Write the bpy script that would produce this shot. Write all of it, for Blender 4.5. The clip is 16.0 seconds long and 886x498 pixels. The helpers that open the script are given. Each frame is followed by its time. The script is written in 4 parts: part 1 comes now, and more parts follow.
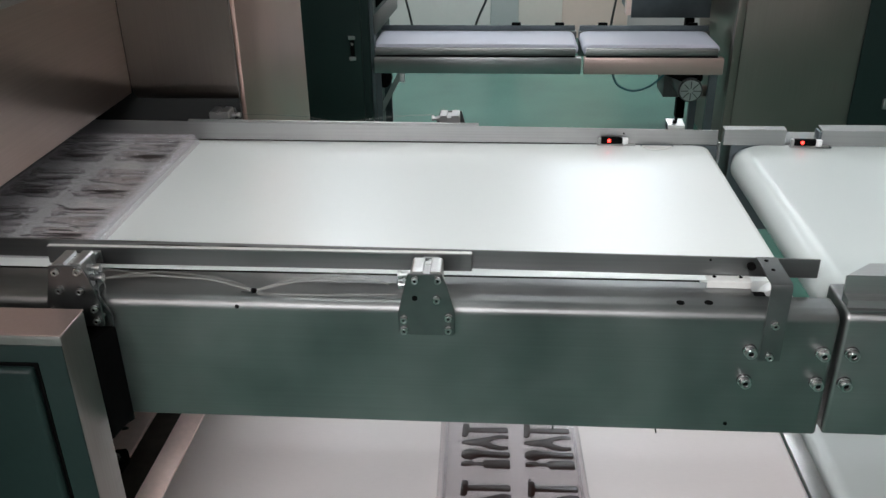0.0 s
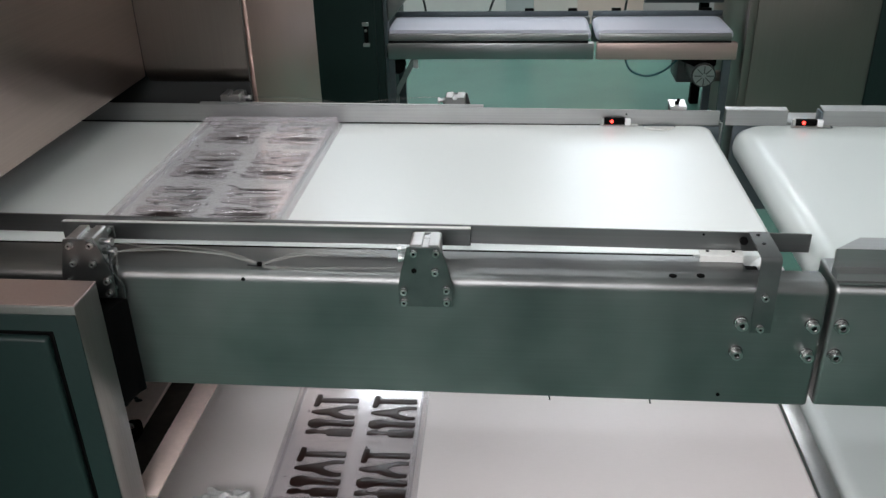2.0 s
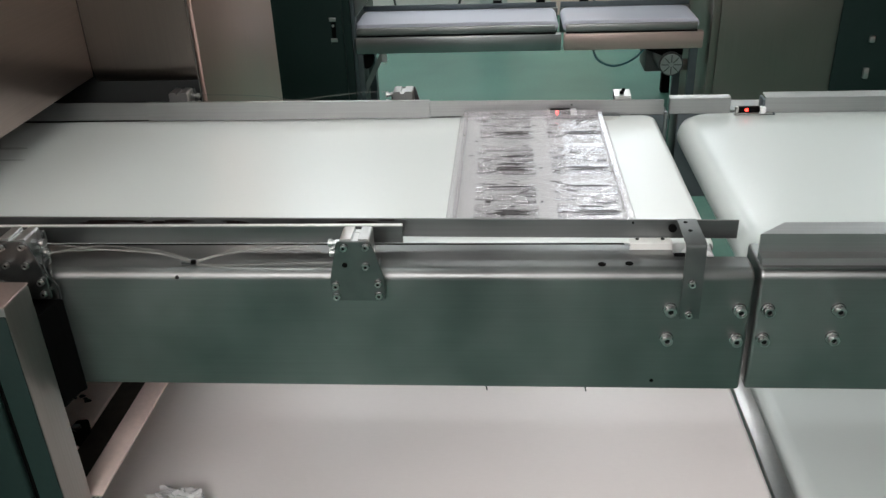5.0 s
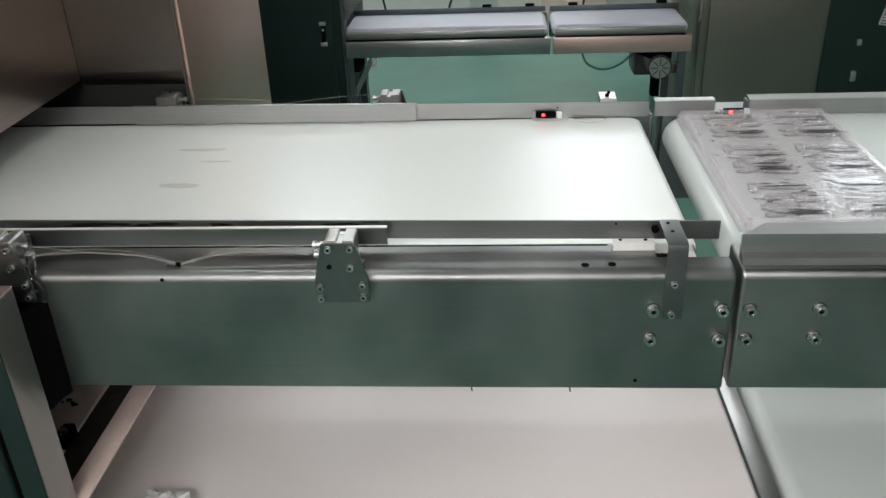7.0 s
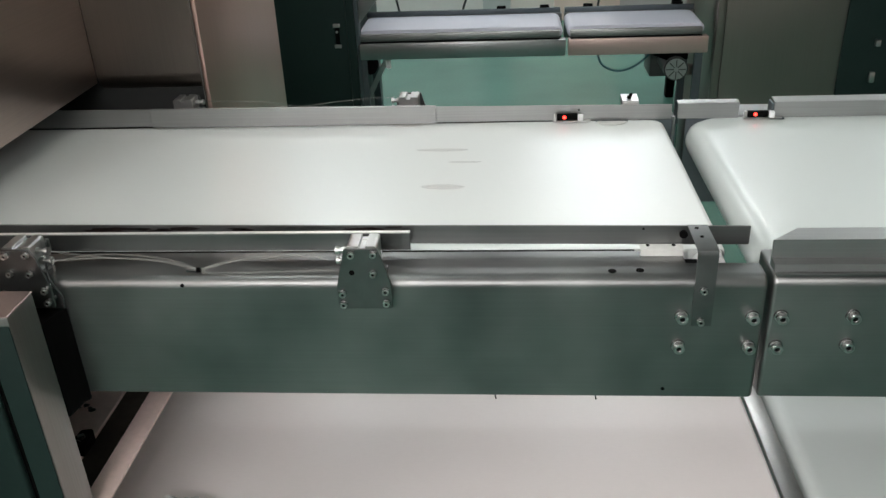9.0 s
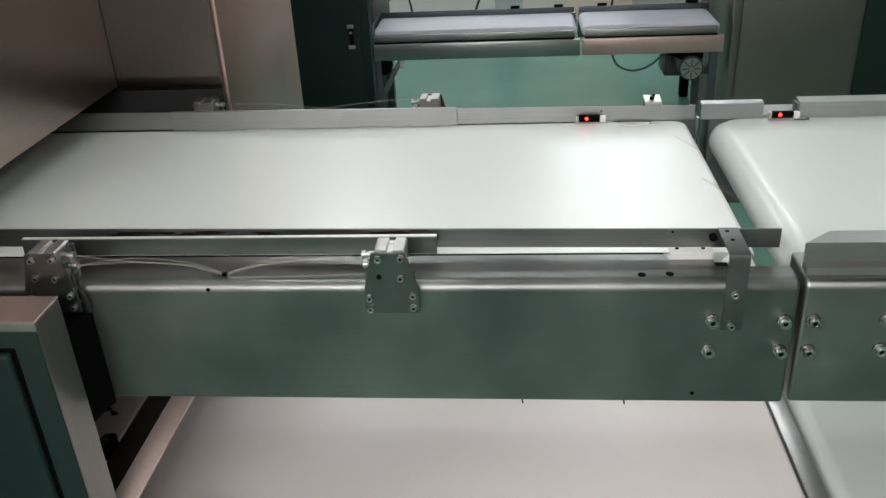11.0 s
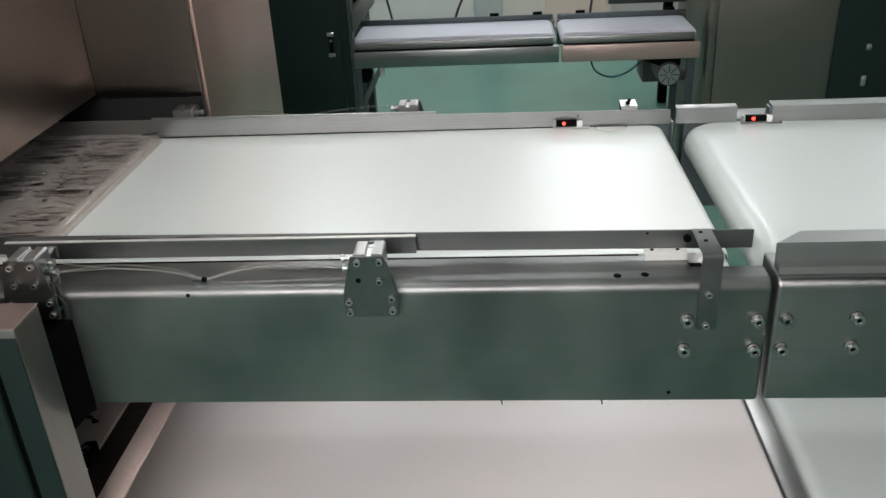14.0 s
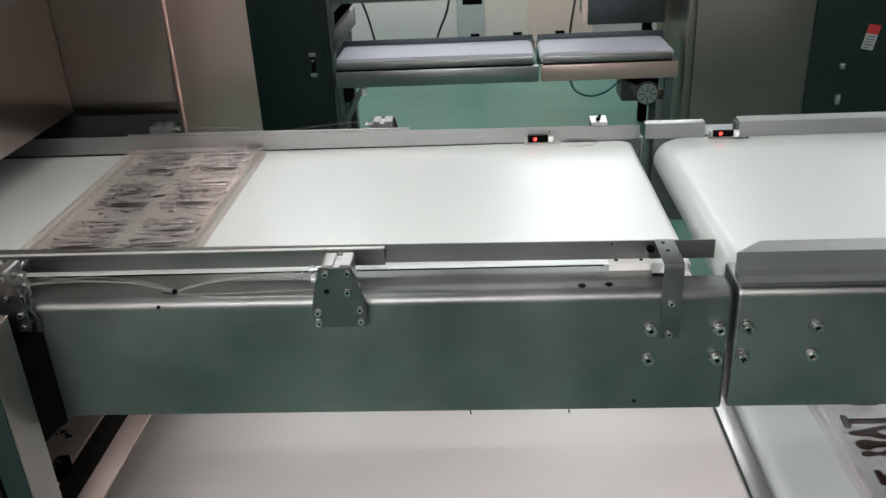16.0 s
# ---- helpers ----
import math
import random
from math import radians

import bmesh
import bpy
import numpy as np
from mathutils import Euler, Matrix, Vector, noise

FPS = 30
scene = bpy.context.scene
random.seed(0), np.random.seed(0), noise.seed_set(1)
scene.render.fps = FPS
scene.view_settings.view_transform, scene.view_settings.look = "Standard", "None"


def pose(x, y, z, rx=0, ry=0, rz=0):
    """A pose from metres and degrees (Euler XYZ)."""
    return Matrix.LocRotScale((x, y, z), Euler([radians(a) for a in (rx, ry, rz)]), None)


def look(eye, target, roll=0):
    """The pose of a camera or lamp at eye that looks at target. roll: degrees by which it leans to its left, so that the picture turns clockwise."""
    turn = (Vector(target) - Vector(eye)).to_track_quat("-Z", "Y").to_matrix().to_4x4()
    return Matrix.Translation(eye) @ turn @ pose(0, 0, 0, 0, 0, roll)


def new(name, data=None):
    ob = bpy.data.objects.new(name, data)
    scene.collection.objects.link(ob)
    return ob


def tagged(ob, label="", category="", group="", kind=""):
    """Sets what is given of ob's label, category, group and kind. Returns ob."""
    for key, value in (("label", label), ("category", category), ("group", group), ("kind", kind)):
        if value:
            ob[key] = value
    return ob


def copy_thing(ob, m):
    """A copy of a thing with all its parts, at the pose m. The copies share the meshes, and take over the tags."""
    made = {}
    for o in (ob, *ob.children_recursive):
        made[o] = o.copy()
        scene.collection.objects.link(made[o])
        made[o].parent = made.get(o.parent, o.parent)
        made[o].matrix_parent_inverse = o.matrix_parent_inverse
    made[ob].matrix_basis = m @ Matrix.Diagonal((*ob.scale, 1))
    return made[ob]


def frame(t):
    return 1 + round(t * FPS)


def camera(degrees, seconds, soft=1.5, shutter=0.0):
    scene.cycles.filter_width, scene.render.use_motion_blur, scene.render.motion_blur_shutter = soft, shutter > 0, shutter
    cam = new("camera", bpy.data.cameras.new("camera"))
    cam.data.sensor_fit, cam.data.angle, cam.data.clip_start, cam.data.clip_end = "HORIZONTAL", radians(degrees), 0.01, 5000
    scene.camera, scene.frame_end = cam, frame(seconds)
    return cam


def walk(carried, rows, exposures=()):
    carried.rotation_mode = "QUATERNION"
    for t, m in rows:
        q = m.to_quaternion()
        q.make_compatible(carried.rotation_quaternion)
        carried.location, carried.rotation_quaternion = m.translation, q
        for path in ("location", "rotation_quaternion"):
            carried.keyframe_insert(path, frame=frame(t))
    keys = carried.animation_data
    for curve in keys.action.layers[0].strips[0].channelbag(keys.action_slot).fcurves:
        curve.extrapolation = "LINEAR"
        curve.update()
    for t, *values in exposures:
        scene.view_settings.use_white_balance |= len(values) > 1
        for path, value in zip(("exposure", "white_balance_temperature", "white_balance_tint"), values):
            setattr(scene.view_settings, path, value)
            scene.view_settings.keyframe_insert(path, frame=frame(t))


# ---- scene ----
cam = camera(55.0, 16.0)
PATH = [
    (0, (0.101, -1.047, 1.666), (-0.031, 0.739, 0.775), -0.8),
    (0.5, (0.104, -1.047, 1.665), (-0.059, 0.732, 0.766), -0.7),
    (1, (0.109, -1.061, 1.665), (-0.058, 0.714, 0.76), -0.9),
    (1.5, (0.119, -1.078, 1.665), (-0.056, 0.694, 0.754), -1.2),
    (2, (0.133, -1.088, 1.663), (-0.042, 0.683, 0.75), -1.4),
    (2.5, (0.141, -1.09, 1.667), (-0.03, 0.68, 0.751), -1.4),
    (3, (0.144, -1.094, 1.666), (-0.023, 0.676, 0.751), -1.7),
    (3.5, (0.145, -1.091, 1.666), (-0.016, 0.68, 0.749), -1.6),
    (4, (0.16, -1.088, 1.659), (0.003, 0.682, 0.742), -2.0),
    (4.5, (0.19, -1.089, 1.661), (0.037, 0.679, 0.738), -2.3),
    (5, (0.219, -1.09, 1.664), (0.07, 0.676, 0.737), -2.3),
    (7.5, (0.233, -1.097, 1.662), (0.101, 0.676, 0.745), -2.3),
    (8, (0.223, -1.089, 1.661), (0.085, 0.684, 0.745), -2.3),
    (8.5, (0.218, -1.082, 1.66), (0.067, 0.69, 0.745), -2.5),
    (9, (0.211, -1.076, 1.659), (0.054, 0.696, 0.744), -2.6),
    (9.5, (0.2, -1.072, 1.659), (0.037, 0.698, 0.743), -2.6),
    (12, (0.18, -1.066, 1.662), (-0.004, 0.705, 0.751), -3.2),
    (12.5, (0.178, -1.069, 1.661), (-0.003, 0.704, 0.754), -3.1),
    (13, (0.18, -1.073, 1.662), (0.012, 0.703, 0.757), -3.1),
    (13.5, (0.184, -1.078, 1.662), (0.033, 0.701, 0.76), -3.1),
    (14, (0.192, -1.081, 1.661), (0.053, 0.699, 0.761), -3.0),
    (14.5, (0.2, -1.089, 1.662), (0.067, 0.693, 0.765), -3.1),
    (15, (0.204, -1.097, 1.664), (0.077, 0.689, 0.773), -3.1),
    (15.5, (0.208, -1.102, 1.662), (0.089, 0.695, 0.793), -3.0),
    (16, (0.223, -1.104, 1.656), (0.114, 0.699, 0.798), -2.8),
]
walk(cam, [(t, look(eye, target, roll)) for t, eye, target, roll in PATH],
     [(0, 0.28, 6340, 12.3), (3.8, 0.28, 6320, 12.2), (5.0, 0.26, 6540, 10.8), (9.0, 0.25, 6590, 10.3), (16.0, 0.28, 6580, 11.6)])


# ---- world, lights, exposure ----
world = bpy.data.worlds.new("sky")
scene.world = world
world.use_nodes = True
wn = world.node_tree.nodes
sky = wn.new("ShaderNodeTexSky")
sky.sky_type, sky.sun_disc, sky.sun_elevation, sky.sun_rotation = "NISHITA", False, radians(40), radians(20)
world.node_tree.links.new(sky.outputs[0], wn["Background"].inputs[0])
wn["Background"].inputs[1].default_value = 0.12


def area_lamp(name, m, w, h, watts, colour):
    data = bpy.data.lights.new(name, "AREA")
    data.shape, data.size, data.size_y, data.energy, data.color = "RECTANGLE", w, h, watts, colour
    ob = new(name, data)
    ob.matrix_world = m
    return ob


BACK_WINDOWS = [(1.35, 1.2), (3.9, 1.3)]
FRONT_FILL_WINDOWS = [(-3.3, 2.4), (-0.4, 2.4)]
FILL_TUBES = [(-2.4, 0.2), (-2.4, 3.4), (-0.8, 0.2), (0.3, 3.4), (3.0, 0.2), (3.0, 3.4), (-2.4, -2.0), (-1.2, 5.3), (1.4, 5.3)]
for wx, ww in BACK_WINDOWS:
    area_lamp("window_light", look((wx, 6.5, 3.0), (wx, 0, 2.4)), ww, 1.4, 8 if wx < 2 else 26, (0.84, 0.94, 1.0))
# unseen windows added behind the camera as front fill, stronger on the left
for wx, ww in FRONT_FILL_WINDOWS:
    area_lamp("window_light", look((wx, -3.5, 2.8), (wx, 1, 1.0)), ww, 1.5, 300 if wx < -2 else 112, (1.0, 0.945, 0.935))
# unseen tubes added as fill, the rear row stronger to lift the back wall
for lx, ly in FILL_TUBES:
    area_lamp("tube_light", look((lx, ly, 3.83), (lx, ly + 0.001, 0)), 1.2, 0.22, 32 if ly > 5 else 12, (0.94, 1.0, 1.03))

# ---- materials ----


def mat(name, colour, rough=0.5, metal=0.0, grain=0.0, grain_scale=(40, 40, 40), bump=0.0, blotch=0.0, blotch_scale=3.0,
        rough_var=0.1, spec=0.5, coat=0.0, transmission=0.0, emit=0.0, rand=0.0, alpha=1.0):
    m = bpy.data.materials.new(name)
    m.use_nodes = True
    nt = m.node_tree
    n, l = nt.nodes, nt.links
    b = n["Principled BSDF"]
    b.inputs["Roughness"].default_value = rough
    b.inputs["Metallic"].default_value = metal
    b.inputs["Specular IOR Level"].default_value = spec
    b.inputs["Coat Weight"].default_value, b.inputs["Coat Roughness"].default_value = coat, 0.12
    b.inputs["Transmission Weight"].default_value = transmission
    b.inputs["Base Color"].default_value = (*colour, 1)
    b.inputs["Alpha"].default_value = alpha
    if emit:
        b.inputs["Emission Color"].default_value = (*colour, 1)
        b.inputs["Emission Strength"].default_value = emit
    tc = n.new("ShaderNodeTexCoord")
    mp = n.new("ShaderNodeMapping")
    mp.inputs["Scale"].default_value = grain_scale
    l.new(tc.outputs["Object"], mp.inputs[0])
    fine = n.new("ShaderNodeTexNoise")
    fine.inputs["Scale"].default_value, fine.inputs["Detail"].default_value = 1.0, 4.0
    l.new(mp.outputs[0], fine.inputs["Vector"])
    big = n.new("ShaderNodeTexNoise")
    big.inputs["Scale"].default_value, big.inputs["Detail"].default_value = blotch_scale, 3.0
    l.new(tc.outputs["Object"], big.inputs["Vector"])

    def scaled(src, amount):
        mr = n.new("ShaderNodeMapRange")
        mr.clamp = False
        mr.inputs["From Min"].default_value, mr.inputs["From Max"].default_value = 0.2, 0.8
        mr.inputs["To Min"].default_value, mr.inputs["To Max"].default_value = 1 - amount, 1 + amount
        l.new(src, mr.inputs[0])
        return mr.outputs[0]

    mul = n.new("ShaderNodeMath")
    mul.operation = "MULTIPLY"
    l.new(scaled(fine.outputs[0], grain), mul.inputs[0])
    l.new(scaled(big.outputs[0], blotch), mul.inputs[1])
    fac = mul.outputs[0]
    if rand:
        info = n.new("ShaderNodeObjectInfo")
        m2 = n.new("ShaderNodeMath")
        m2.operation = "MULTIPLY"
        mr = n.new("ShaderNodeMapRange")
        mr.inputs["To Min"].default_value, mr.inputs["To Max"].default_value = 1 - rand, 1 + rand
        l.new(info.outputs["Random"], mr.inputs[0])
        l.new(fac, m2.inputs[0])
        l.new(mr.outputs[0], m2.inputs[1])
        fac = m2.outputs[0]
    mix = n.new("ShaderNodeVectorMath")
    mix.operation = "SCALE"
    mix.inputs[0].default_value = colour
    l.new(fac, mix.inputs["Scale"])
    l.new(mix.outputs[0], b.inputs["Base Color"])
    rr = n.new("ShaderNodeMath")
    rr.operation = "MULTIPLY"
    rr.inputs[1].default_value = rough
    l.new(scaled(big.outputs[0], rough_var), rr.inputs[0])
    l.new(rr.outputs[0], b.inputs["Roughness"])
    if bump:
        bp = n.new("ShaderNodeBump")
        bp.inputs["Strength"].default_value, bp.inputs["Distance"].default_value = bump, 0.002
        l.new(fine.outputs[0], bp.inputs["Height"])
        l.new(bp.outputs[0], b.inputs["Normal"])
    return m


# strong random blotches in the colour paint the beam's mottled reflections
STEEL = mat("brushed_steel", (0.205, 0.210, 0.206), 0.41, 1.0, 0.05, (3, 300, 300), 0.03, 0.48, 4.2, 0.25)
# rail steel in a lit and a shaded tone, brightness put in the colour
STEEL_LIT = mat("rail_steel_lit", (0.36, 0.365, 0.36), 0.42, 1.0, 0.08, (3, 300, 300), 0.05, 0.14, 6.0, 0.2)
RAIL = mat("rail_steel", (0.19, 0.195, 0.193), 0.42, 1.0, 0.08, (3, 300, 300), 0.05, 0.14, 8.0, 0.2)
# hood steel in three tones, each panel's reflected light put in its colour
HOOD = mat("hood_steel_warm_reflection", (0.50, 0.408, 0.36), 0.36, 1.0, 0.07, (300, 3, 300), 0.05, 0.09, 2.0, 0.15)
HOOD_SHADED = mat("hood_steel_shaded", (0.20, 0.175, 0.155), 0.36, 1.0, 0.07, (300, 300, 3), 0.05, 0.12, 2.0, 0.12)
PLATE = mat("grey_plate_steel", (0.145, 0.150, 0.147), 0.40, 1.0, 0.06, (90, 90, 90), 0.03, 0.14, 18, 0.3)
WASHER = mat("dull_washer_steel", (0.05, 0.05, 0.049), 0.5, 1.0, 0.1, (300, 300, 300), 0.0, 0.2, 30)
# the same hood steel, tinted for the rosy light it reflects
HOOD_END = mat("hood_steel_rosy_reflection", (0.58, 0.42, 0.36), 0.40, 1.0, 0.06, (300, 300, 3), 0.05, 0.09, 2.0, 0.15)
MACHINE = mat("brown_grey_machine_steel", (0.30, 0.265, 0.24), 0.42, 1.0, 0.07, (300, 300, 3), 0.05, 0.12, 2.0, 0.2)
STEEL_V = mat("brushed_steel_upright", (0.27, 0.24, 0.222), 0.34, 1.0, 0.07, (300, 300, 3), 0.05, 0.12, 2.5, 0.12)
STEEL_DIM = mat("dull_steel", (0.33, 0.32, 0.30), 0.35, 1.0, 0.07, (300, 300, 3), 0.05, 0.15, 2.0, 0.12)
STEEL_LIGHT = mat("bright_steel", (0.42, 0.43, 0.43), 0.34, 1.0, 0.05, (5, 200, 200), 0.03, 0.08, 6, 0.1)
STEEL_PALE = mat("pale_sheet", (0.72, 0.72, 0.69), 0.4, 0.35, 0.05, (100, 100, 100), 0.0, 0.08, 20)
ALU = mat("aluminium", (0.50, 0.50, 0.49), 0.38, 1.0, 0.06, (200, 200, 200), 0.03, 0.08, 20)
BOLT = mat("bolt_steel", (0.44, 0.44, 0.43), 0.27, 1.0, 0.1, (400, 400, 400), 0.0, 0.1, 30, rand=0.15)
DARK_HOLE = mat("dark_hole", (0.003, 0.003, 0.003), 0.9, spec=0.05)
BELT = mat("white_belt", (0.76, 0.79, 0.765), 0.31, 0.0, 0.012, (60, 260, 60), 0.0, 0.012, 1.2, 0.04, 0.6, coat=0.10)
# white belt again, darkened in its colour for the dimmer right side
BELT_DIMMED = mat("white_belt_dimmed", (0.52, 0.565, 0.545), 0.31, 0.0, 0.012, (60, 260, 60), 0.0, 0.012, 1.2, 0.04, 0.5, coat=0.10)
BELT_LOW = mat("grey_white_belt", (0.90, 0.845, 0.825), 0.32, 0.0, 0.014, (60, 200, 60), 0.0, 0.015, 1.4, 0.04, 0.4)
# white belt with the bluish window light put into its colour
BELT_FAR = mat("white_belt_window_tint", (0.62, 0.63, 0.71), 0.34, 0.0, 0.01, (4, 200, 4), 0.0, 0.03, 1.6, 0.1, 0.5)
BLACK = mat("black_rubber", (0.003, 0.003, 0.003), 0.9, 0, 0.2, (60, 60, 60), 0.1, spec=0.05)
DARKSTEEL = mat("dark_steel", (0.10, 0.12, 0.13), 0.45, 0.6, 0.1, (30, 30, 30), 0.0, 0.2, 3)
DOOR = mat("dark_green_paint", (0.013, 0.026, 0.0235), 0.42, 0.0, 0.08, (80, 80, 80), 0.02, 0.15, 2.0, 0.2, spec=0.28)
FLOOR = mat("green_floor_paint", (0.085, 0.210, 0.168), 0.22, 0.0, 0.06, (60, 60, 60), 0.02, 0.20, 1.1, 0.15)
WALL_WHITE = mat("white_wall_paint", (0.80, 0.77, 0.75), 0.7, 0, 0.02, (30, 30, 30), 0.05, 0.05, 0.8)
WALL = mat("wall_paint", (0.46, 0.44, 0.43), 0.75, 0, 0.02, (30, 30, 30), 0.05, 0.05, 0.8)
WALL_GREY = mat("grey_wall_paint", (0.52, 0.54, 0.54), 0.7, 0, 0.02, (30, 30, 30), 0.05, 0.05, 0.8)
WALL_PINK = mat("pink_wall_paint", (0.78, 0.62, 0.55), 0.7, 0, 0.02, (30, 30, 30), 0.05, 0.05, 0.8)
WALL_BEIGE = mat("beige_wall_paint", (0.80, 0.72, 0.67), 0.7, 0, 0.02, (30, 30, 30), 0.05, 0.05, 0.8)
WALL_BOUNCE = mat("pink_bounce_paint", (0.72, 0.54, 0.47), 0.7, 0, 0.03, (30, 30, 30), 0.05, 0.1, 0.8)
CEIL = mat("ceiling_paint", (0.7, 0.7, 0.68), 0.8, 0, 0.02, (20, 20, 20))
STEEL_PINK = mat("rosy_steel", (0.55, 0.42, 0.38), 0.4, 0.7, 0.05, (3, 200, 200), 0.0, 0.1, 3, 0.3)
STEEL_ROSE = mat("warm_steel", (0.42, 0.33, 0.30), 0.35, 0.9, 0.05, (200, 200, 200), 0.02, 0.15, 3, 0.3)
PANEL = mat("beige_panel", (0.90, 0.71, 0.65), 0.5, 0.0, 0.06, (100, 100, 5), 0.02, 0.15, 6)
TUBE = mat("clear_tube", (0.60, 0.60, 0.55), 0.2, 0, 0.02, (50, 50, 50), alpha=0.10)
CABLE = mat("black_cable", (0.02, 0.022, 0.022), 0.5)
CABLE_TEAL = mat("teal_cable", (0.02, 0.10, 0.11), 0.45)


def clear(name, tint, haze, rough, gloss_amount, falloff, bump, scale, relief=0.003):
    """Thin clear plastic: mostly see-through, a little milky, with a glossy skin."""
    m = bpy.data.materials.new(name)
    m.use_nodes = True
    n, l = m.node_tree.nodes, m.node_tree.links
    n.remove(n["Principled BSDF"])
    tc, tx, bp = n.new("ShaderNodeTexCoord"), n.new("ShaderNodeTexNoise"), n.new("ShaderNodeBump")
    tx.inputs["Scale"].default_value, tx.inputs["Detail"].default_value = scale, 3.0
    bp.inputs["Strength"].default_value, bp.inputs["Distance"].default_value = bump, relief
    l.new(tc.outputs["Object"], tx.inputs["Vector"])
    l.new(tx.outputs[0], bp.inputs["Height"])
    see, milk, gloss, fr = n.new("ShaderNodeBsdfTransparent"), n.new("ShaderNodeBsdfDiffuse"), n.new("ShaderNodeBsdfGlossy"), n.new("ShaderNodeLayerWeight")
    see.inputs["Color"].default_value = (*tint, 1)
    milk.inputs["Color"].default_value = (0.97, 0.92, 0.96, 1)
    gloss.inputs["Roughness"].default_value = rough
    pw, sc = n.new("ShaderNodeMath"), n.new("ShaderNodeMath")
    pw.operation, sc.operation = "POWER", "MULTIPLY_ADD"
    sc.inputs[2].default_value = 0.045
    fr.inputs["Blend"].default_value, pw.inputs[1].default_value, sc.inputs[1].default_value = 0.5, falloff, gloss_amount
    l.new(fr.outputs["Facing"], pw.inputs[0])
    l.new(pw.outputs[0], sc.inputs[0])
    l.new(bp.outputs[0], gloss.inputs["Normal"])
    l.new(bp.outputs[0], fr.inputs["Normal"])
    m1, m2 = n.new("ShaderNodeMixShader"), n.new("ShaderNodeMixShader")
    m1.inputs[0].default_value = haze
    l.new(see.outputs[0], m1.inputs[1])
    l.new(milk.outputs[0], m1.inputs[2])
    l.new(sc.outputs[0], m2.inputs[0])
    l.new(m1.outputs[0], m2.inputs[1])
    l.new(gloss.outputs[0], m2.inputs[2])
    l.new(m2.outputs[0], n["Material Output"].inputs[0])
    return m


PLASTIC = clear("clear_mould_plastic", (1.0, 0.995, 1.0), 0.15, 0.12, 0.34, 1.5, 0.12, 40)
PLASTIC_BROWN = clear("brown_tinted_plastic", (0.99, 0.955, 0.925), 0.11, 0.12, 0.44, 1.5, 0.12, 40)
BUMP = clear("clear_cavity_plastic", (1.0, 0.995, 1.0), 0.03, 0.03, 0.50, 1.5, 0.35, 60, 0.004)
CHOC = mat("dark_chocolate", (0.020, 0.008, 0.006), 0.30, 0, 0.2, (90, 90, 90), 0.15, 0.2, 30)
EDGE = mat("thin_chocolate_edge", (0.05, 0.03, 0.025), 0.3, 0, 0.2, (90, 90, 90), alpha=0.07)
RESIDUE = mat("chocolate_residue", (0.012, 0.007, 0.007), 0.3, 0, 0.2, (90, 90, 90), 0.15, 0.2, 30)
SMEAR = mat("chocolate_smear", (0.45, 0.26, 0.16), 0.5, 0, 0.3, (60, 60, 60), alpha=0.075)
GASKET = mat("dusty_rubber", (0.045, 0.038, 0.032), 0.6, 0, 0.3, (50, 50, 50), 0.1, 0.3, 10, spec=0.25)
LABEL = mat("dull_label_paper", (0.34, 0.36, 0.38), 0.6)
SIGN_RED = mat("red_print", (0.45, 0.03, 0.03), 0.5)
LED = mat("red_led", (1.0, 0.03, 0.02), 0.3, emit=6.0)
WHITE_PLASTIC = mat("white_plastic", (0.75, 0.76, 0.76), 0.4)
BAG = mat("white_film", (0.8, 0.8, 0.8), 0.25, 0, 0.05, (80, 80, 80), 0.2)
LAMP = mat("tube_glow", (0.95, 1.0, 0.95), 0.5, emit=3.0)
MOTOR = mat("motor_grey", (0.06, 0.06, 0.06), 0.5, 0.3, 0.1, (60, 60, 60))

# ---- mesh helpers ----


def box(bm, x0, x1, y0, y1, z0, z1, bevel=0.0, seg=2):
    m = Matrix.LocRotScale(((x0 + x1) / 2, (y0 + y1) / 2, (z0 + z1) / 2), None, (x1 - x0, y1 - y0, z1 - z0))
    r = bmesh.ops.create_cube(bm, size=1, matrix=m)
    if bevel:
        es = list({e for v in r["verts"] for e in v.link_edges})
        bmesh.ops.bevel(bm, geom=es, offset=bevel, segments=seg, affect="EDGES", profile=0.5)
    return bm


def prism(bm, pts, axis, a, b, bevel=0.0, seg=2):
    """Extrudes a polygon along an axis from a to b. pts: (u, v) in the two other axes, in x, y, z order."""
    def place(u, v, w):
        return {"x": (w, u, v), "y": (u, w, v), "z": (u, v, w)}[axis]
    lo = [bm.verts.new(place(u, v, a)) for u, v in pts]
    hi = [bm.verts.new(place(u, v, b)) for u, v in pts]
    fs = [bm.faces.new(lo), bm.faces.new(hi)]
    k = len(pts)
    for i in range(k):
        fs.append(bm.faces.new((lo[i], lo[(i + 1) % k], hi[(i + 1) % k], hi[i])))
    bmesh.ops.recalc_face_normals(bm, faces=fs)
    if bevel:
        es = list({e for f in fs for e in f.edges})
        bmesh.ops.bevel(bm, geom=es, offset=bevel, segments=seg, affect="EDGES", profile=0.5)
    return bm


def rod(bm, p, q, r, sides=20, r2=None):
    p, q = Vector(p), Vector(q)
    d = q - p
    m = Matrix.Translation((p + q) / 2) @ d.to_track_quat("Z", "Y").to_matrix().to_4x4()
    bmesh.ops.create_cone(bm, cap_ends=True, segments=sides, radius1=r, radius2=r if r2 is None else r2, depth=d.length, matrix=m)
    return bm


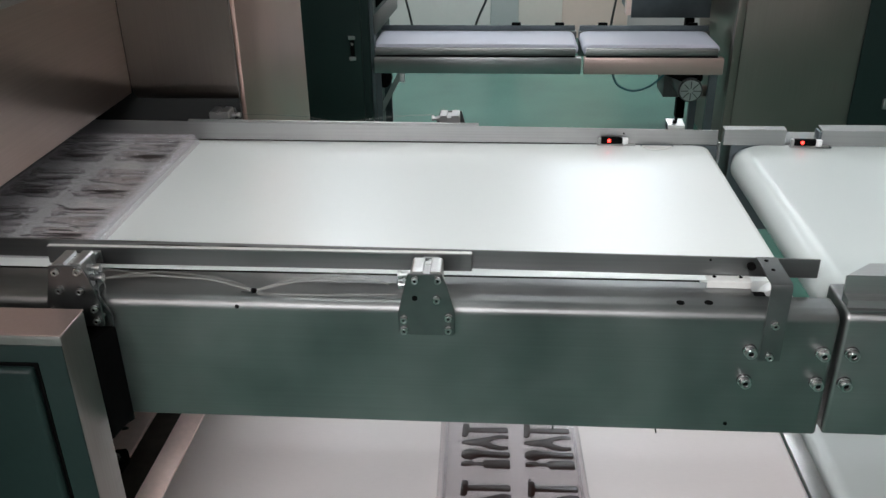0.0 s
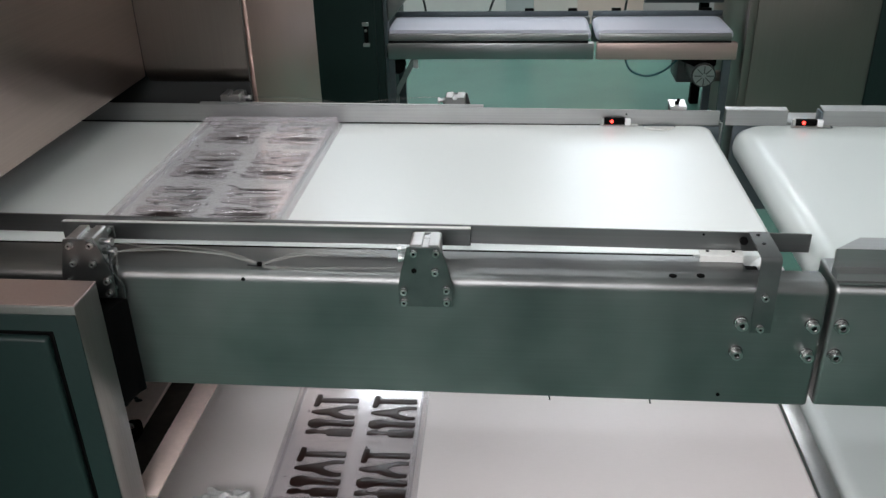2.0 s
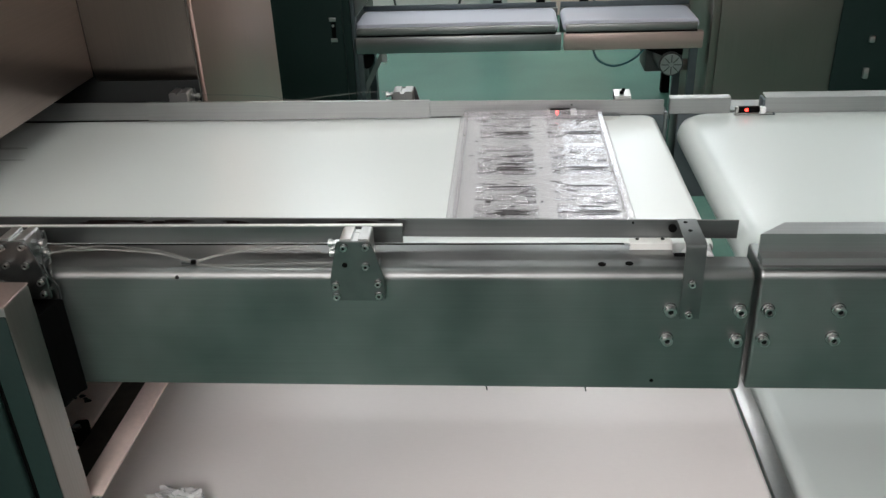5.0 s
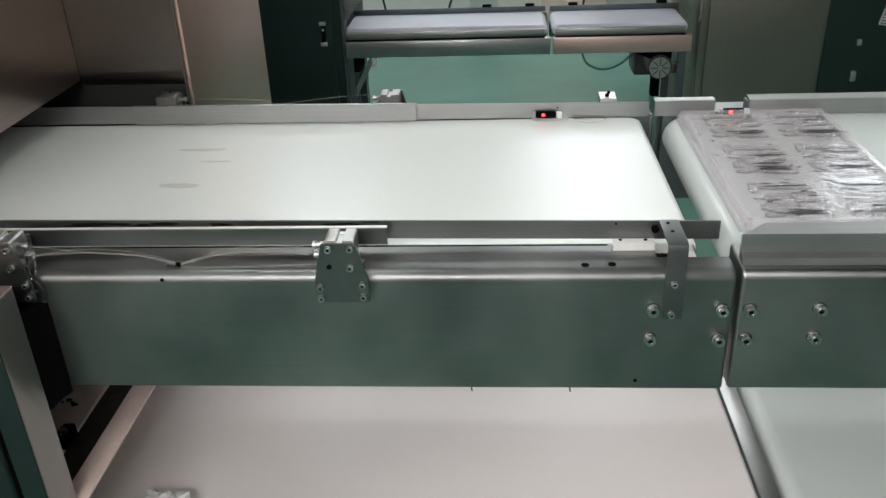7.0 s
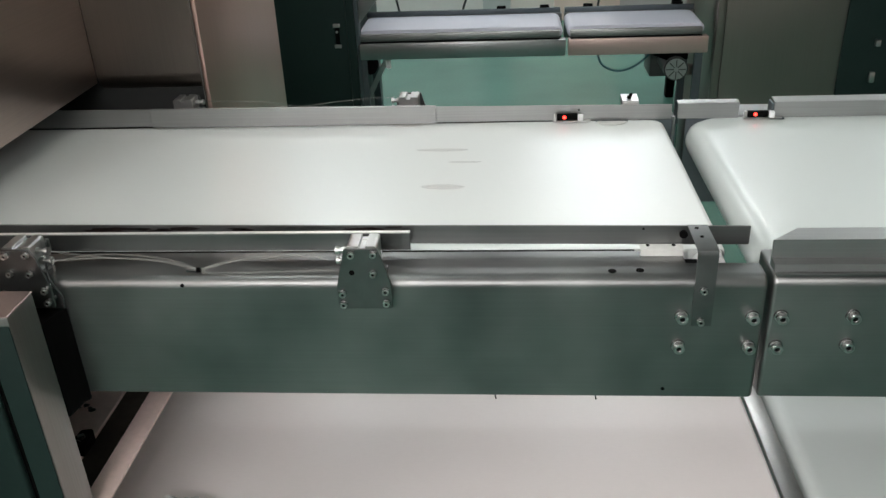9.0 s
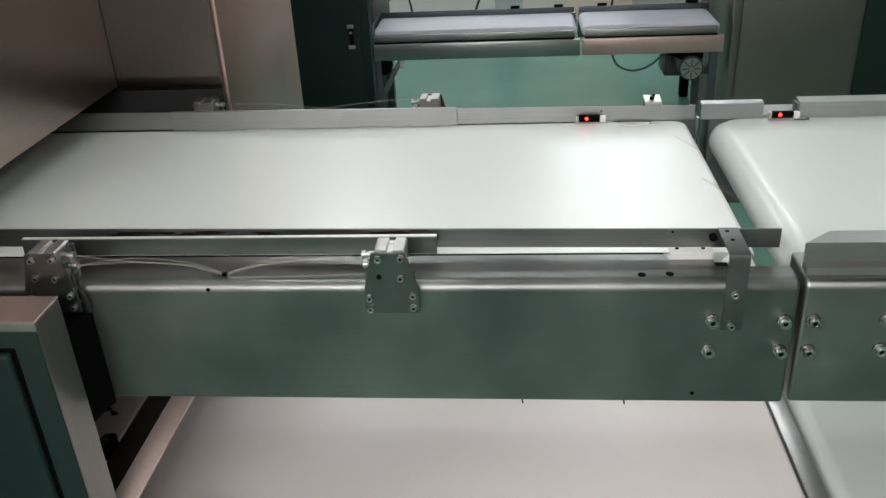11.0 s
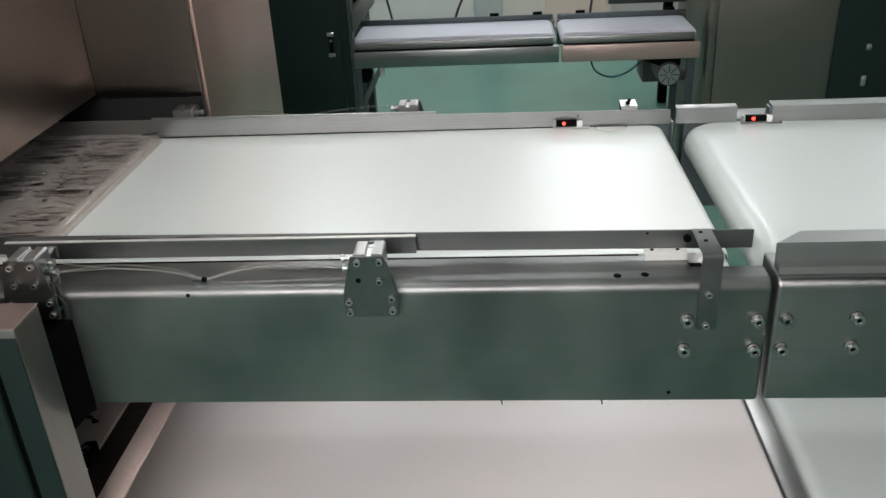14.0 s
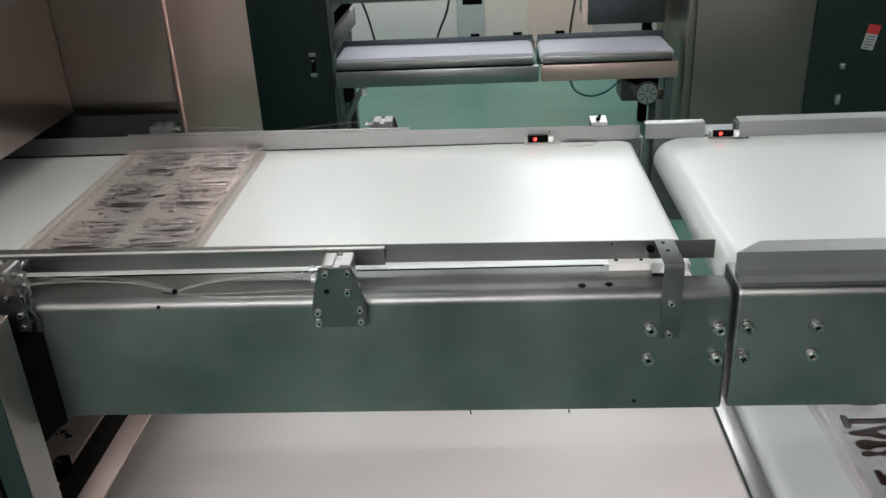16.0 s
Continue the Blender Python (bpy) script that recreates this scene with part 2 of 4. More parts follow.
def sweep(bm, pts, r, sides=8, steps=10):
    """A round hose along a smooth curve through the points."""
    P = [Vector(p) for p in pts]
    line = []
    for i in range(len(P) - 1):
        a, b, c, d = P[max(i - 1, 0)], P[i], P[i + 1], P[min(i + 2, len(P) - 1)]
        for s in range(steps):
            t = s / steps
            line.append(0.5 * (2 * b + (c - a) * t + (2 * a - 5 * b + 4 * c - d) * t * t + (3 * b - a - 3 * c + d) * t ** 3))
    line.append(P[-1])
    rings = []
    for i, p in enumerate(line):
        d = (line[min(i + 1, len(line) - 1)] - line[max(i - 1, 0)]).normalized()
        u = d.cross(Vector((0.1, 0.2, 1))).normalized()
        w = d.cross(u)
        rings.append([bm.verts.new(p + r * (math.cos(k * 2 * math.pi / sides) * u + math.sin(k * 2 * math.pi / sides) * w)) for k in range(sides)])
    for a, b in zip(rings, rings[1:]):
        for k in range(sides):
            bm.faces.new((a[k], a[(k + 1) % sides], b[(k + 1) % sides], b[k]))
    bm.faces.new(rings[0]), bm.faces.new(rings[-1])
    bmesh.ops.recalc_face_normals(bm, faces=bm.faces)
    return bm


def B():
    return bmesh.new()


def mesh_of(name, bm, material, smooth=True):
    me = bpy.data.meshes.new(name)
    bm.to_mesh(me)
    bm.free()
    me.materials.append(material)
    if smooth:
        me.shade_smooth()
        me.set_sharp_from_angle(angle=radians(35))
    return me


def part(name, bm, material, parent=None, label="", smooth=True):
    ob = new(name, bm if isinstance(bm, bpy.types.Mesh) else mesh_of(name, bm, material, smooth))
    if parent:
        ob.parent = parent
    return tagged(ob, label)


def thing(name, label, category, at=(0, 0, 0), group="", kind=""):
    ob = new(name)
    ob.location = at
    ob.empty_display_size = 0.05
    return tagged(ob, label, category, group, kind)


def structure(name, bm, material, label, category):
    return tagged(part(name, bm, material), label, category, kind="structure")


# ---- room ----
X0, X1, Y0, Y1, ZC = -5.0, 6.0, -3.5, 6.5, 4.0
structure("floor", box(B(), X0 - .2, X1 + .2, Y0 - .2, Y1 + .2, -0.1, 0), FLOOR, "glossy green painted factory floor", "floor")
structure("ceiling", box(B(), X0 - .2, X1 + .2, Y0 - .2, Y1 + .2, ZC, ZC + 0.1), CEIL, "plain pale factory ceiling", "ceiling")


def wall_with_windows(name, y, thick, windows, z0, z1, material, label):
    bm = B()
    a, b = min(y, y + thick), max(y, y + thick)
    box(bm, X0, X1, a, b, 0, z0)
    box(bm, X0, X1, a, b, z1, ZC)
    x = X0
    for wx, ww in windows:
        box(bm, x, wx - ww / 2, a, b, z0, z1)
        x = wx + ww / 2
    box(bm, x, X1, a, b, z0, z1)
    return structure(name, bm, material, label, "wall")


# unseen upper wall, greyed so that the steel tops reflect less light
back = wall_with_windows("wall_north", Y1, 0.2, BACK_WINDOWS, 2.3, 3.7, WALL, "greyed back wall with high windows")
front = wall_with_windows("wall_south", Y0, -0.2, FRONT_FILL_WINDOWS, 2.05, 3.55, WALL_GREY, "grey painted wall with added fill windows behind the camera")
structure("wall_west", box(B(), X0 - 0.2, X0, Y0, Y1, 0, ZC), WALL, "plain side wall out of view", "wall")
# unseen wall, coloured so that the hood steel reflects pink
structure("wall_east", box(B(), X1, X1 + 0.2, Y0, Y1, 0, ZC), WALL_BOUNCE, "plain side wall out of view", "wall")
structure("wall_panel_white", box(B(), -3.0, -0.012, Y1 - 0.05, Y1 - 0.002, 0, 1.6, 0.004), WALL_WHITE, "white lower panel on the back wall", "panel")
structure("wall_panel_grey", box(B(), -0.011, 0.226, Y1 - 0.06, Y1 - 0.002, 0, 1.6, 0.004), WALL_GREY, "grey upright panel on the back wall", "panel")
structure("wall_panel_beige", box(B(), 0.227, 0.60, Y1 - 0.05, Y1 - 0.002, 0, 1.6, 0.004), WALL_BEIGE, "pale beige upright panel on the back wall", "panel")
structure("wall_panel_pink", box(B(), 0.601, 1.16, Y1 - 0.05, Y1 - 0.003, 0, 1.6, 0.004), WALL_PINK, "pale pink upright panel on the back wall", "panel")
n_w = 0
for windows, y, z0, z1 in ((BACK_WINDOWS, Y1, 2.3, 3.7), (FRONT_FILL_WINDOWS, Y0 - 0.2, 2.05, 3.55)):
    for wx, ww in windows:
        n_w += 1
        w = thing("window_%d" % n_w, "unseen factory window in a pale metal frame", "window", (wx, y, z0), kind="structure")
        fr = B()
        h = z1 - z0
        for a in (-ww / 2, ww / 2 - 0.05):
            box(fr, a, a + 0.05, 0.05, 0.15, 0, h)
        for a in (0, h - 0.05):
            box(fr, -ww / 2 + .05, ww / 2 - .05, 0.05, 0.15, a, a + 0.05)
        part("window_frame", fr, ALU, w)
        glow = mat("daylight_pane", (0.9, 0.95, 1.0), 0.5, emit=1.0)
        part("pane", box(B(), -ww / 2 + .05, ww / 2 - .05, 0.11, 0.12, 0.05, h - 0.05), glow, w)
# fixtures for the added, unseen fill tubes
for lx, ly in FILL_TUBES:
    lamp = thing("ceiling_lamp", "added twin tube lamp on the ceiling, out of view", "ceiling lamp", (lx, ly, 4.0), "ceiling lamps")
    part("housing", box(B(), -0.62, 0.62, -0.12, 0.12, -0.06, 0, 0.01), WHITE_PLASTIC, lamp)
    for o in (-0.06, 0.06):
        part("tube", rod(B(), (-0.6, o, -0.085), (0.6, o, -0.085), 0.018, 12), LAMP, lamp)

# ---- bolts ----


def lathe(bm, prof, sides=18):
    """Turns a profile of (radius, depth) about the y axis, towards -y."""
    rings = []
    for r, d in prof:
        rings.append([bm.verts.new((r * math.cos(k * 2 * math.pi / sides), -d, r * math.sin(k * 2 * math.pi / sides))) for k in range(sides)])
    for a, b in zip(rings, rings[1:]):
        for k in range(sides):
            bm.faces.new((a[k], a[(k + 1) % sides], b[(k + 1) % sides], b[k]))
    bm.faces.new(rings[0]), bm.faces.new(rings[-1])
    bmesh.ops.recalc_face_normals(bm, faces=bm.faces)
    return bm


def bolt_mesh(name, r):
    """Cap screw with a flat washer, a spring washer and a hollow head."""
    prof = [(1.12, 0.17), (1.10, 0.24), (1.10, 0.38), (0.94, 0.42), (0.92, 0.48), (0.92, 1.45), (0.84, 1.58), (0.60, 1.58), (0.55, 1.20)]
    return mesh_of(name, lathe(B(), [(a * r, d * r) for a, d in prof]), BOLT)


def washer_mesh(name, r):
    return mesh_of(name, lathe(B(), [(1.2 * r, 0.0), (1.2 * r, 0.13 * r), (1.14 * r, 0.165 * r), (0.5 * r, 0.165 * r)]), WASHER)


def socket_mesh(name, r):
    bm = B()
    rod(bm, (0, -1.205 * r, 0), (0, -1.225 * r, 0), r * 0.50, 6)
    return mesh_of(name, bm, DARK_HOLE, False)


M8, M8S, M8W = bolt_mesh("bolt_big", 0.0086), socket_mesh("socket_big", 0.0086), washer_mesh("washer_big", 0.0086)
M5, M5S, M5W = bolt_mesh("bolt_small", 0.0050), socket_mesh("socket_small", 0.0050), washer_mesh("washer_small", 0.0050)


def bolt(parent, x, y, z, small=False):
    ob = part("bolt", M5 if small else M8, None, parent)
    ob.location = (x, y, z if small else z - 0.006)
    part("washer", M5W if small else M8W, None, ob)
    part("socket", M5S if small else M8S, None, ob)
    return ob


def hole(parent, p, r, axis):
    bm = B()
    d = Vector(axis)
    rod(bm, Vector(p) - d * 0.001, Vector(p) + d * 0.0008, r, 14)
    return part("hole", bm, DARK_HOLE, parent)


# ---- conveyors ----


def belt_mesh(x0, x1, y0, y1, z, r, corner):
    """A closed belt loop round two rollers, its corners drawn in a little at the edges."""
    bm = B()
    ys, n = [], 8
    for i in range(n + 1):
        a = i / n * math.pi / 2
        ys.append((y0 + corner * 0.8 * (1 - math.cos(a)), corner * (1 - math.sin(a))))
    full = ys + [(y0 + y1 - y, c) for y, c in reversed(ys)]
    rings = []
    for y, c in full:
        a, b = x0 + c, x1 - c
        loop = []
        for k in range(13):
            t = math.pi / 2 - k / 12 * math.pi
            loop.append((b - r + r * math.cos(t), z - r + r * math.sin(t)))
        for k in range(13):
            t = -math.pi / 2 - k / 12 * math.pi
            loop.append((a + r + r * math.cos(t), z - r + r * math.sin(t)))
        rings.append([bm.verts.new((u, y, v)) for u, v in loop])
    k = len(rings[0])
    for p, q in zip(rings, rings[1:]):
        for i in range(k):
            bm.faces.new((p[i], p[(i + 1) % k], q[(i + 1) % k], q[i]))
    bm.faces.new(rings[0]), bm.faces.new(rings[-1])
    bmesh.ops.recalc_face_normals(bm, faces=bm.faces)
    return bm


def folded_beam(bm, x0, x1, depth, z0, z1, r=0.017, bend=()):
    """Sheet steel beam: a soft fold along its upper front edge, small ones elsewhere."""
    sec = [(0.002, z0), (0.0, z0 + 0.002)]
    for k in range(9):
        a = k / 8 * math.pi / 2
        sec.append((r - r * math.cos(a), z1 - r + r * math.sin(a)))
    sec += [(depth, z1), (depth, z0)]
    before = set(bm.edges)
    prism(bm, sec, "x", x0, x1)
    if bend:
        ends = [e for e in bm.edges if e not in before and any(all(abs(v.co.x - x) < 1e-6 for v in e.verts) for x in bend)]
        bmesh.ops.bevel(bm, geom=ends, offset=0.006, segments=3, affect="EDGES", profile=0.5)
    return bm


BZ = 1.05   # upper belt surface
LZ = 0.435  # lower belt surface

conv1 = thing("upper_conveyor", "brushed steel belt conveyor with a white belt", "conveyor", (-0.4, 0.35, 0))
conv1.location = (0, 0, 0)
part("side_beam", folded_beam(folded_beam(B(), -1.9, 0.468, 0.084, 0.846, 1.055), 0.468, 0.5765, 0.045, 0.846, 1.055, bend=(0.5765,)), STEEL, conv1, "wide brushed steel front beam")
part("side_beam", prism(B(), [(-1.9, 0.715), (0.57, 0.715), (0.57, 0.79), (-1.9, 0.79)], "z", 0.847, 1.052, 0.006, 3), STEEL, conv1)
part("belt", belt_mesh(-2.12, 0.541, 0.100, 0.7035, BZ, 0.014, 0.02), BELT, conv1, "smooth white belt")
part("roller", rod(B(), (0.5265, 0.105, BZ - 0.014), (0.5265, 0.70, BZ - 0.014), 0.0115, 24), STEEL_LIGHT, conv1)
part("bed", box(B(), -1.85, 0.46, 0.1, 0.70, 0.985, 0.997), DARKSTEEL, conv1)
# black strip for the shadow gap below the far rail
part("seal", box(B(), -1.9, 0.419, 0.704, 0.714, 1.02, 1.0485), BLACK, conv1)
part("crossbar", box(B(), 0.40, 0.44, 0.09, 0.714, 0.90, 0.96), DARKSTEEL, conv1)
for lx in (-1.7, -0.95):
    for ly in (0.02, 0.73):
        part("leg", box(B(), lx, lx + 0.05, ly, ly + 0.05, 0, 0.846, 0.003), STEEL_V, conv1)
for x, z in ((0.459, 0.998), (0.458, 0.947), (0.560, 0.997), (0.560, 0.946)):
    bolt(conv1, x, 0, z)
hole(conv1, (0.359, 0.021, 1.055), 0.006, (0, 0, 1))
hole(conv1, (0.399, 0.023, 1.055), 0.006, (0, 0, 1))
hole(conv1, (-0.278, 0.0, 1.044), 0.003, (0, 1, 0))
hole(conv1, (0.442, 0.0, 0.862), 0.003, (0, 1, 0))
for x in (0.186, 0.341):
    part("string", rod(B(), (x, 0.004, 0.848), (x + 0.002, 0.003, 0.838), 0.0012, 6), CABLE, conv1)
part("roller_collar", rod(B(), (0.513, 0.080, BZ - 0.026), (0.513, 0.103, BZ - 0.026), 0.0255, 28), WHITE_PLASTIC, conv1, "pale roller collar")
# added black block for the dark inside of the beam's notch
part("bearing", box(B(), 0.4685, 0.4925, 0.0465, 0.079, 0.99, 1.045, 0.003), BLACK, conv1)
# added dark sheet for the shade on the far beam's inner face
part("liner", box(B(), 0.42, 0.569, 0.7105, 0.7145, 0.848, 1.047), DARKSTEEL, conv1)
# black strip painted for the shade in the gap between the beam and the belt
part("seal", box(B(), -1.9, 0.40, 0.0842, 0.0925, 1.00, 1.0535), BLACK, conv1)

conv2 = thing("upper_conveyor", "second brushed steel belt conveyor with a white belt", "conveyor")
part("side_beam", folded_beam(B(), 0.5835, 3.3, 0.084, 0.848, 1.057, bend=(0.5835,)), STEEL, conv2, "wide brushed steel front beam")
part("side_beam", prism(B(), [(0.590, 0.722), (3.3, 0.722), (3.3, 0.80), (0.590, 0.80)], "z", 0.850, 1.052, 0.006, 3), STEEL, conv2)
part("belt", belt_mesh(0.586, 3.3, 0.098, 0.712, BZ, 0.038, 0.045), BELT_DIMMED, conv2, "smooth white belt")
part("roller", rod(B(), (0.626, 0.06, BZ - 0.038), (0.626, 0.713, BZ - 0.038), 0.03, 24), STEEL_LIGHT, conv2)
# the same painted shade on the second conveyor's far beam
part("liner", box(B(), 0.591, 0.80, 0.7165, 0.7215, 0.851, 1.047), DARKSTEEL, conv2)
part("bed", box(B(), 0.66, 3.2, 0.1, 0.70, 0.962, 0.973), DARKSTEEL, conv2)
for lx in (1.75, 3.0):
    for ly in (0.02, 0.73):
        part("leg", box(B(), lx, lx + 0.05, ly, ly + 0.05, 0, 0.849, 0.003), STEEL_V, conv2)
for x, z in ((0.600, 0.998), (0.599, 0.947), (0.700, 0.999), (0.699, 0.950)):
    bolt(conv2, x, 0, z)

# lower belts
for nm, x0, x1, lab in (("lower_conveyor", -2.1, 0.742, "low belt conveyor with a greyish white belt"), ("lower_conveyor", 0.791, 3.2, "second low belt conveyor with a white belt")):
    c = thing(nm, lab, "conveyor")
    part("belt", belt_mesh(x0, x1, -0.02, 0.76, LZ, 0.04 if x0 > 0 else 0.012, 0.012), BELT_DIMMED if x0 > 0 else BELT_LOW, c, "smooth pale belt")
    part("bed", box(B(), x0 + 0.06, x1 - 0.06, 0, 0.74, LZ - 0.12, LZ - 0.085), DARKSTEEL, c)
    for y0 in (-0.075, 0.765):
        part("side_beam", box(B(), x0 + 0.01, x1 - 0.01, y0, y0 + 0.05, LZ - 0.14, LZ - 0.01, 0.004), STEEL, c)
    for lx in (x0 + 0.15, x1 - 0.25):
        for ly in (-0.07, 0.77):
            part("leg", box(B(), lx, lx + 0.04, ly, ly + 0.04, 0, LZ - 0.139), STEEL_V, c)
strip = thing("transfer_plate", "narrow bare steel plate between two low belts", "metal plate")
part("plate", box(B(), 0.746, 0.786, -0.08, 0.80, LZ - 0.02, LZ - 0.004, 0.003), ALU, strip)
for ly in (-0.08, 0.76):
    part("foot", box(B(), 0.75, 0.774, ly, ly + 0.03, 0, LZ - 0.0205), STEEL_V, strip)

# ---- guide rails ----


def rail(label, pts, x0, x1, group, tilt=0.0, material=None, low=1.0, flange=None):
    """A steel strip on edge, with a turned-over flange where it has one; tilt lifts it towards the inlet."""
    r = thing("guide_rail", label, "guide rail", group=group)
    for name, sec in (("strip", pts), ("flange", flange)):
        if sec:
            bm = prism(B(), sec, "x", x0, x1, 0.0008, 1)
            for v in bm.verts:
                v.co.z += (0.56 - v.co.x) * tilt * (1.0 if v.co.z > 1.07 else low)
            part(name, bm, material or RAIL, r)
    return r


G = "guide rails of the upper belts"
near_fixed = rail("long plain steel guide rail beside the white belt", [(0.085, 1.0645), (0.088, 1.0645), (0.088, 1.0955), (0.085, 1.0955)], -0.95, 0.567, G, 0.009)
far_fixed = rail("long plain steel guide rail at the far belt edge", [(0.702, 1.0525), (0.705, 1.0525), (0.705, 1.0845), (0.702, 1.0845)], -0.95, 0.557, G, 0.008, STEEL_LIT, 0.15)
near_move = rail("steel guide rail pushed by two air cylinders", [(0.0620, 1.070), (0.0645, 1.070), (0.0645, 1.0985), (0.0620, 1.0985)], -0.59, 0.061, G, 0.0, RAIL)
# top flange in a paler material, its catch of light put in the colour
part("flange", box(B(), -0.59, 0.061, 0.0647, 0.0725, 1.0955, 1.0985, 0.0008, 1), STEEL_PALE, near_move)
for px in (-0.515, 0.001):
    part("pusher", box(B(), px - 0.012, px + 0.012, 0.0585, 0.0617, 1.074, 1.094, 0.001, 1), STEEL_LIGHT, near_move)
far_move = rail("thin steel guide rail pushed by two air cylinders", [(0.694, 1.0525), (0.6968, 1.0525), (0.6968, 1.0895), (0.694, 1.0895)], -0.585, 0.052, G, 0.006, STEEL_LIT, 0.15, [(0.697, 1.087), (0.7012, 1.087), (0.7012, 1.0895), (0.697, 1.0895)])
rail("short grey steel guide rail before a sensor", [(0.700, 1.053), (0.7028, 1.053), (0.7028, 1.087), (0.700, 1.087)], 0.569, 0.697, G, 0.0, STEEL_LIT, 1.0, [(0.703, 1.0845), (0.722, 1.086), (0.722, 1.0885), (0.703, 1.087)])
far_2b = rail("long folded steel guide rail at the far belt edge", [(0.700, 1.053), (0.7028, 1.053), (0.7028, 1.087), (0.700, 1.087)], 0.769, 3.2, G, 0.0, STEEL_LIT, 1.0, [(0.703, 1.0842), (0.730, 1.087), (0.730, 1.090), (0.703, 1.087)])
part("end_bracket", box(B(), 0.7630, 0.7685, 0.698, 0.727, 1.0515, 1.084, 0.001), DARKSTEEL, far_2b)
part("foot", box(B(), 0.758, 0.790, 0.690, 0.6995, 1.0515, 1.0545, 0.0008), DARKSTEEL, far_2b)
near_2 = thing("guide_rail", "folded steel guide rail with a chamfered end", "guide rail", group=G)
bm = B()
sec = [(0.008, 1.0605), (0.010, 1.071), (0.026, 1.073), (0.029, 1.1005), (0.062, 1.103), (0.062, 1.100), (0.033, 1.0975), (0.031, 1.0605)]
prism(bm, sec, "x", 0.584, 3.2)
for v in bm.verts:
    if v.co.x < 1:
        v.co.x += max(0.0, v.co.y - 0.036) * 1.6
part("strip", bm, STEEL_LIT, near_2)
part("foot", box(B(), 0.585, 3.2, 0.0, 0.0095, 1.0575, 1.0605, 0.0006, 1), STEEL, near_2)

hole(near_fixed, (0.41, 0.085, 1.092), 0.0018, (0, 1, 0))
hole(near_fixed, (-0.2, 0.085, 1.096), 0.0018, (0, 1, 0))
hole(far_fixed, (0.36, 0.702, 1.076), 0.002, (0, 1, 0))
grime = random.Random(4)
for k in range(11):
    cx, cz, lx, lz = grime.uniform(-0.45, 0.05), grime.uniform(1.094, 1.1005), grime.uniform(0.012, 0.05), grime.uniform(0.0015, 0.004)
    pts = [(cx + lx * math.cos(q * math.pi / 5) * grime.uniform(0.6, 1.1), cz + lz * math.sin(q * math.pi / 5) * grime.uniform(0.6, 1.1)) for q in range(10)]
    part("residue", prism(B(), pts, "y", 0.0842, 0.0848), RESIDUE, near_fixed, "dark oily smear")
# strap bracket that holds the near rail
strap = thing("rail_bracket", "bent steel strap bracket screwed to the beam", "bracket", group="rail brackets")
prof = [(-0.0035, 0.977), (-0.0035, 1.092), (-0.001, 1.0985), (0.004, 1.1005), (0.080, 1.1005), (0.080, 1.0975), (0.005, 1.0975), (0.001, 1.096), (-0.0005, 1.092), (-0.0005, 0.977)]
part("strap", prism(B(), prof, "x", 0.473, 0.502), PLATE, strap)
bolt(strap, 0.486, -0.0035, 1.037, True)
bolt(strap, 0.486, -0.0035, 0.985, True)
hole(strap, (0.484, 0.068, 1.1005), 0.003, (0, 0, 1))
hole(strap, (0.486, 0.040, 1.1005), 0.003, (0, 0, 1))
knob = part("knob", rod(B(), (0.469, 0.079, 1.084), (0.469, 0.0845, 1.084), 0.006, 16), BLACK, strap)
fstrap = thing("rail_bracket", "small bright bracket at the far rail", "bracket", group="rail brackets")
part("strap", prism(B(), [(0.7065, 1.05), (0.7065, 1.089), (0.745, 1.093), (0.745, 1.096), (0.708, 1.092), (0.708, 1.05)][::-1], "x", 0.452, 0.487), ALU, fstrap)
part("screw", rod(B(), (0.468, 0.722, 1.093), (0.468, 0.722, 1.099), 0.0045, 10), BLACK, fstrap)
part("screw", rod(B(), (0.473, 0.736, 1.095), (0.473, 0.736, 1.100), 0.0035, 10), BLACK, fstrap)
clip = thing("belt_clip", "pale folded sheet clip on the beam edge", "clip")
part("sheet", prism(B(), [(0.066, 1.0555), (0.066, 1.0655), (0.070, 1.0675), (0.083, 1.0675), (0.083, 1.066), (0.071, 1.0655), (0.0675, 1.064), (0.0675, 1.0555)], "x", 0.405, 0.468), STEEL_PALE, clip)
hole(clip, (0.417, 0.078, 1.0675), 0.003, (0, 0, 1))
hole(clip, (0.455, 0.078, 1.0675), 0.003, (0, 0, 1))

# ---- air cylinders ----


RODS = []


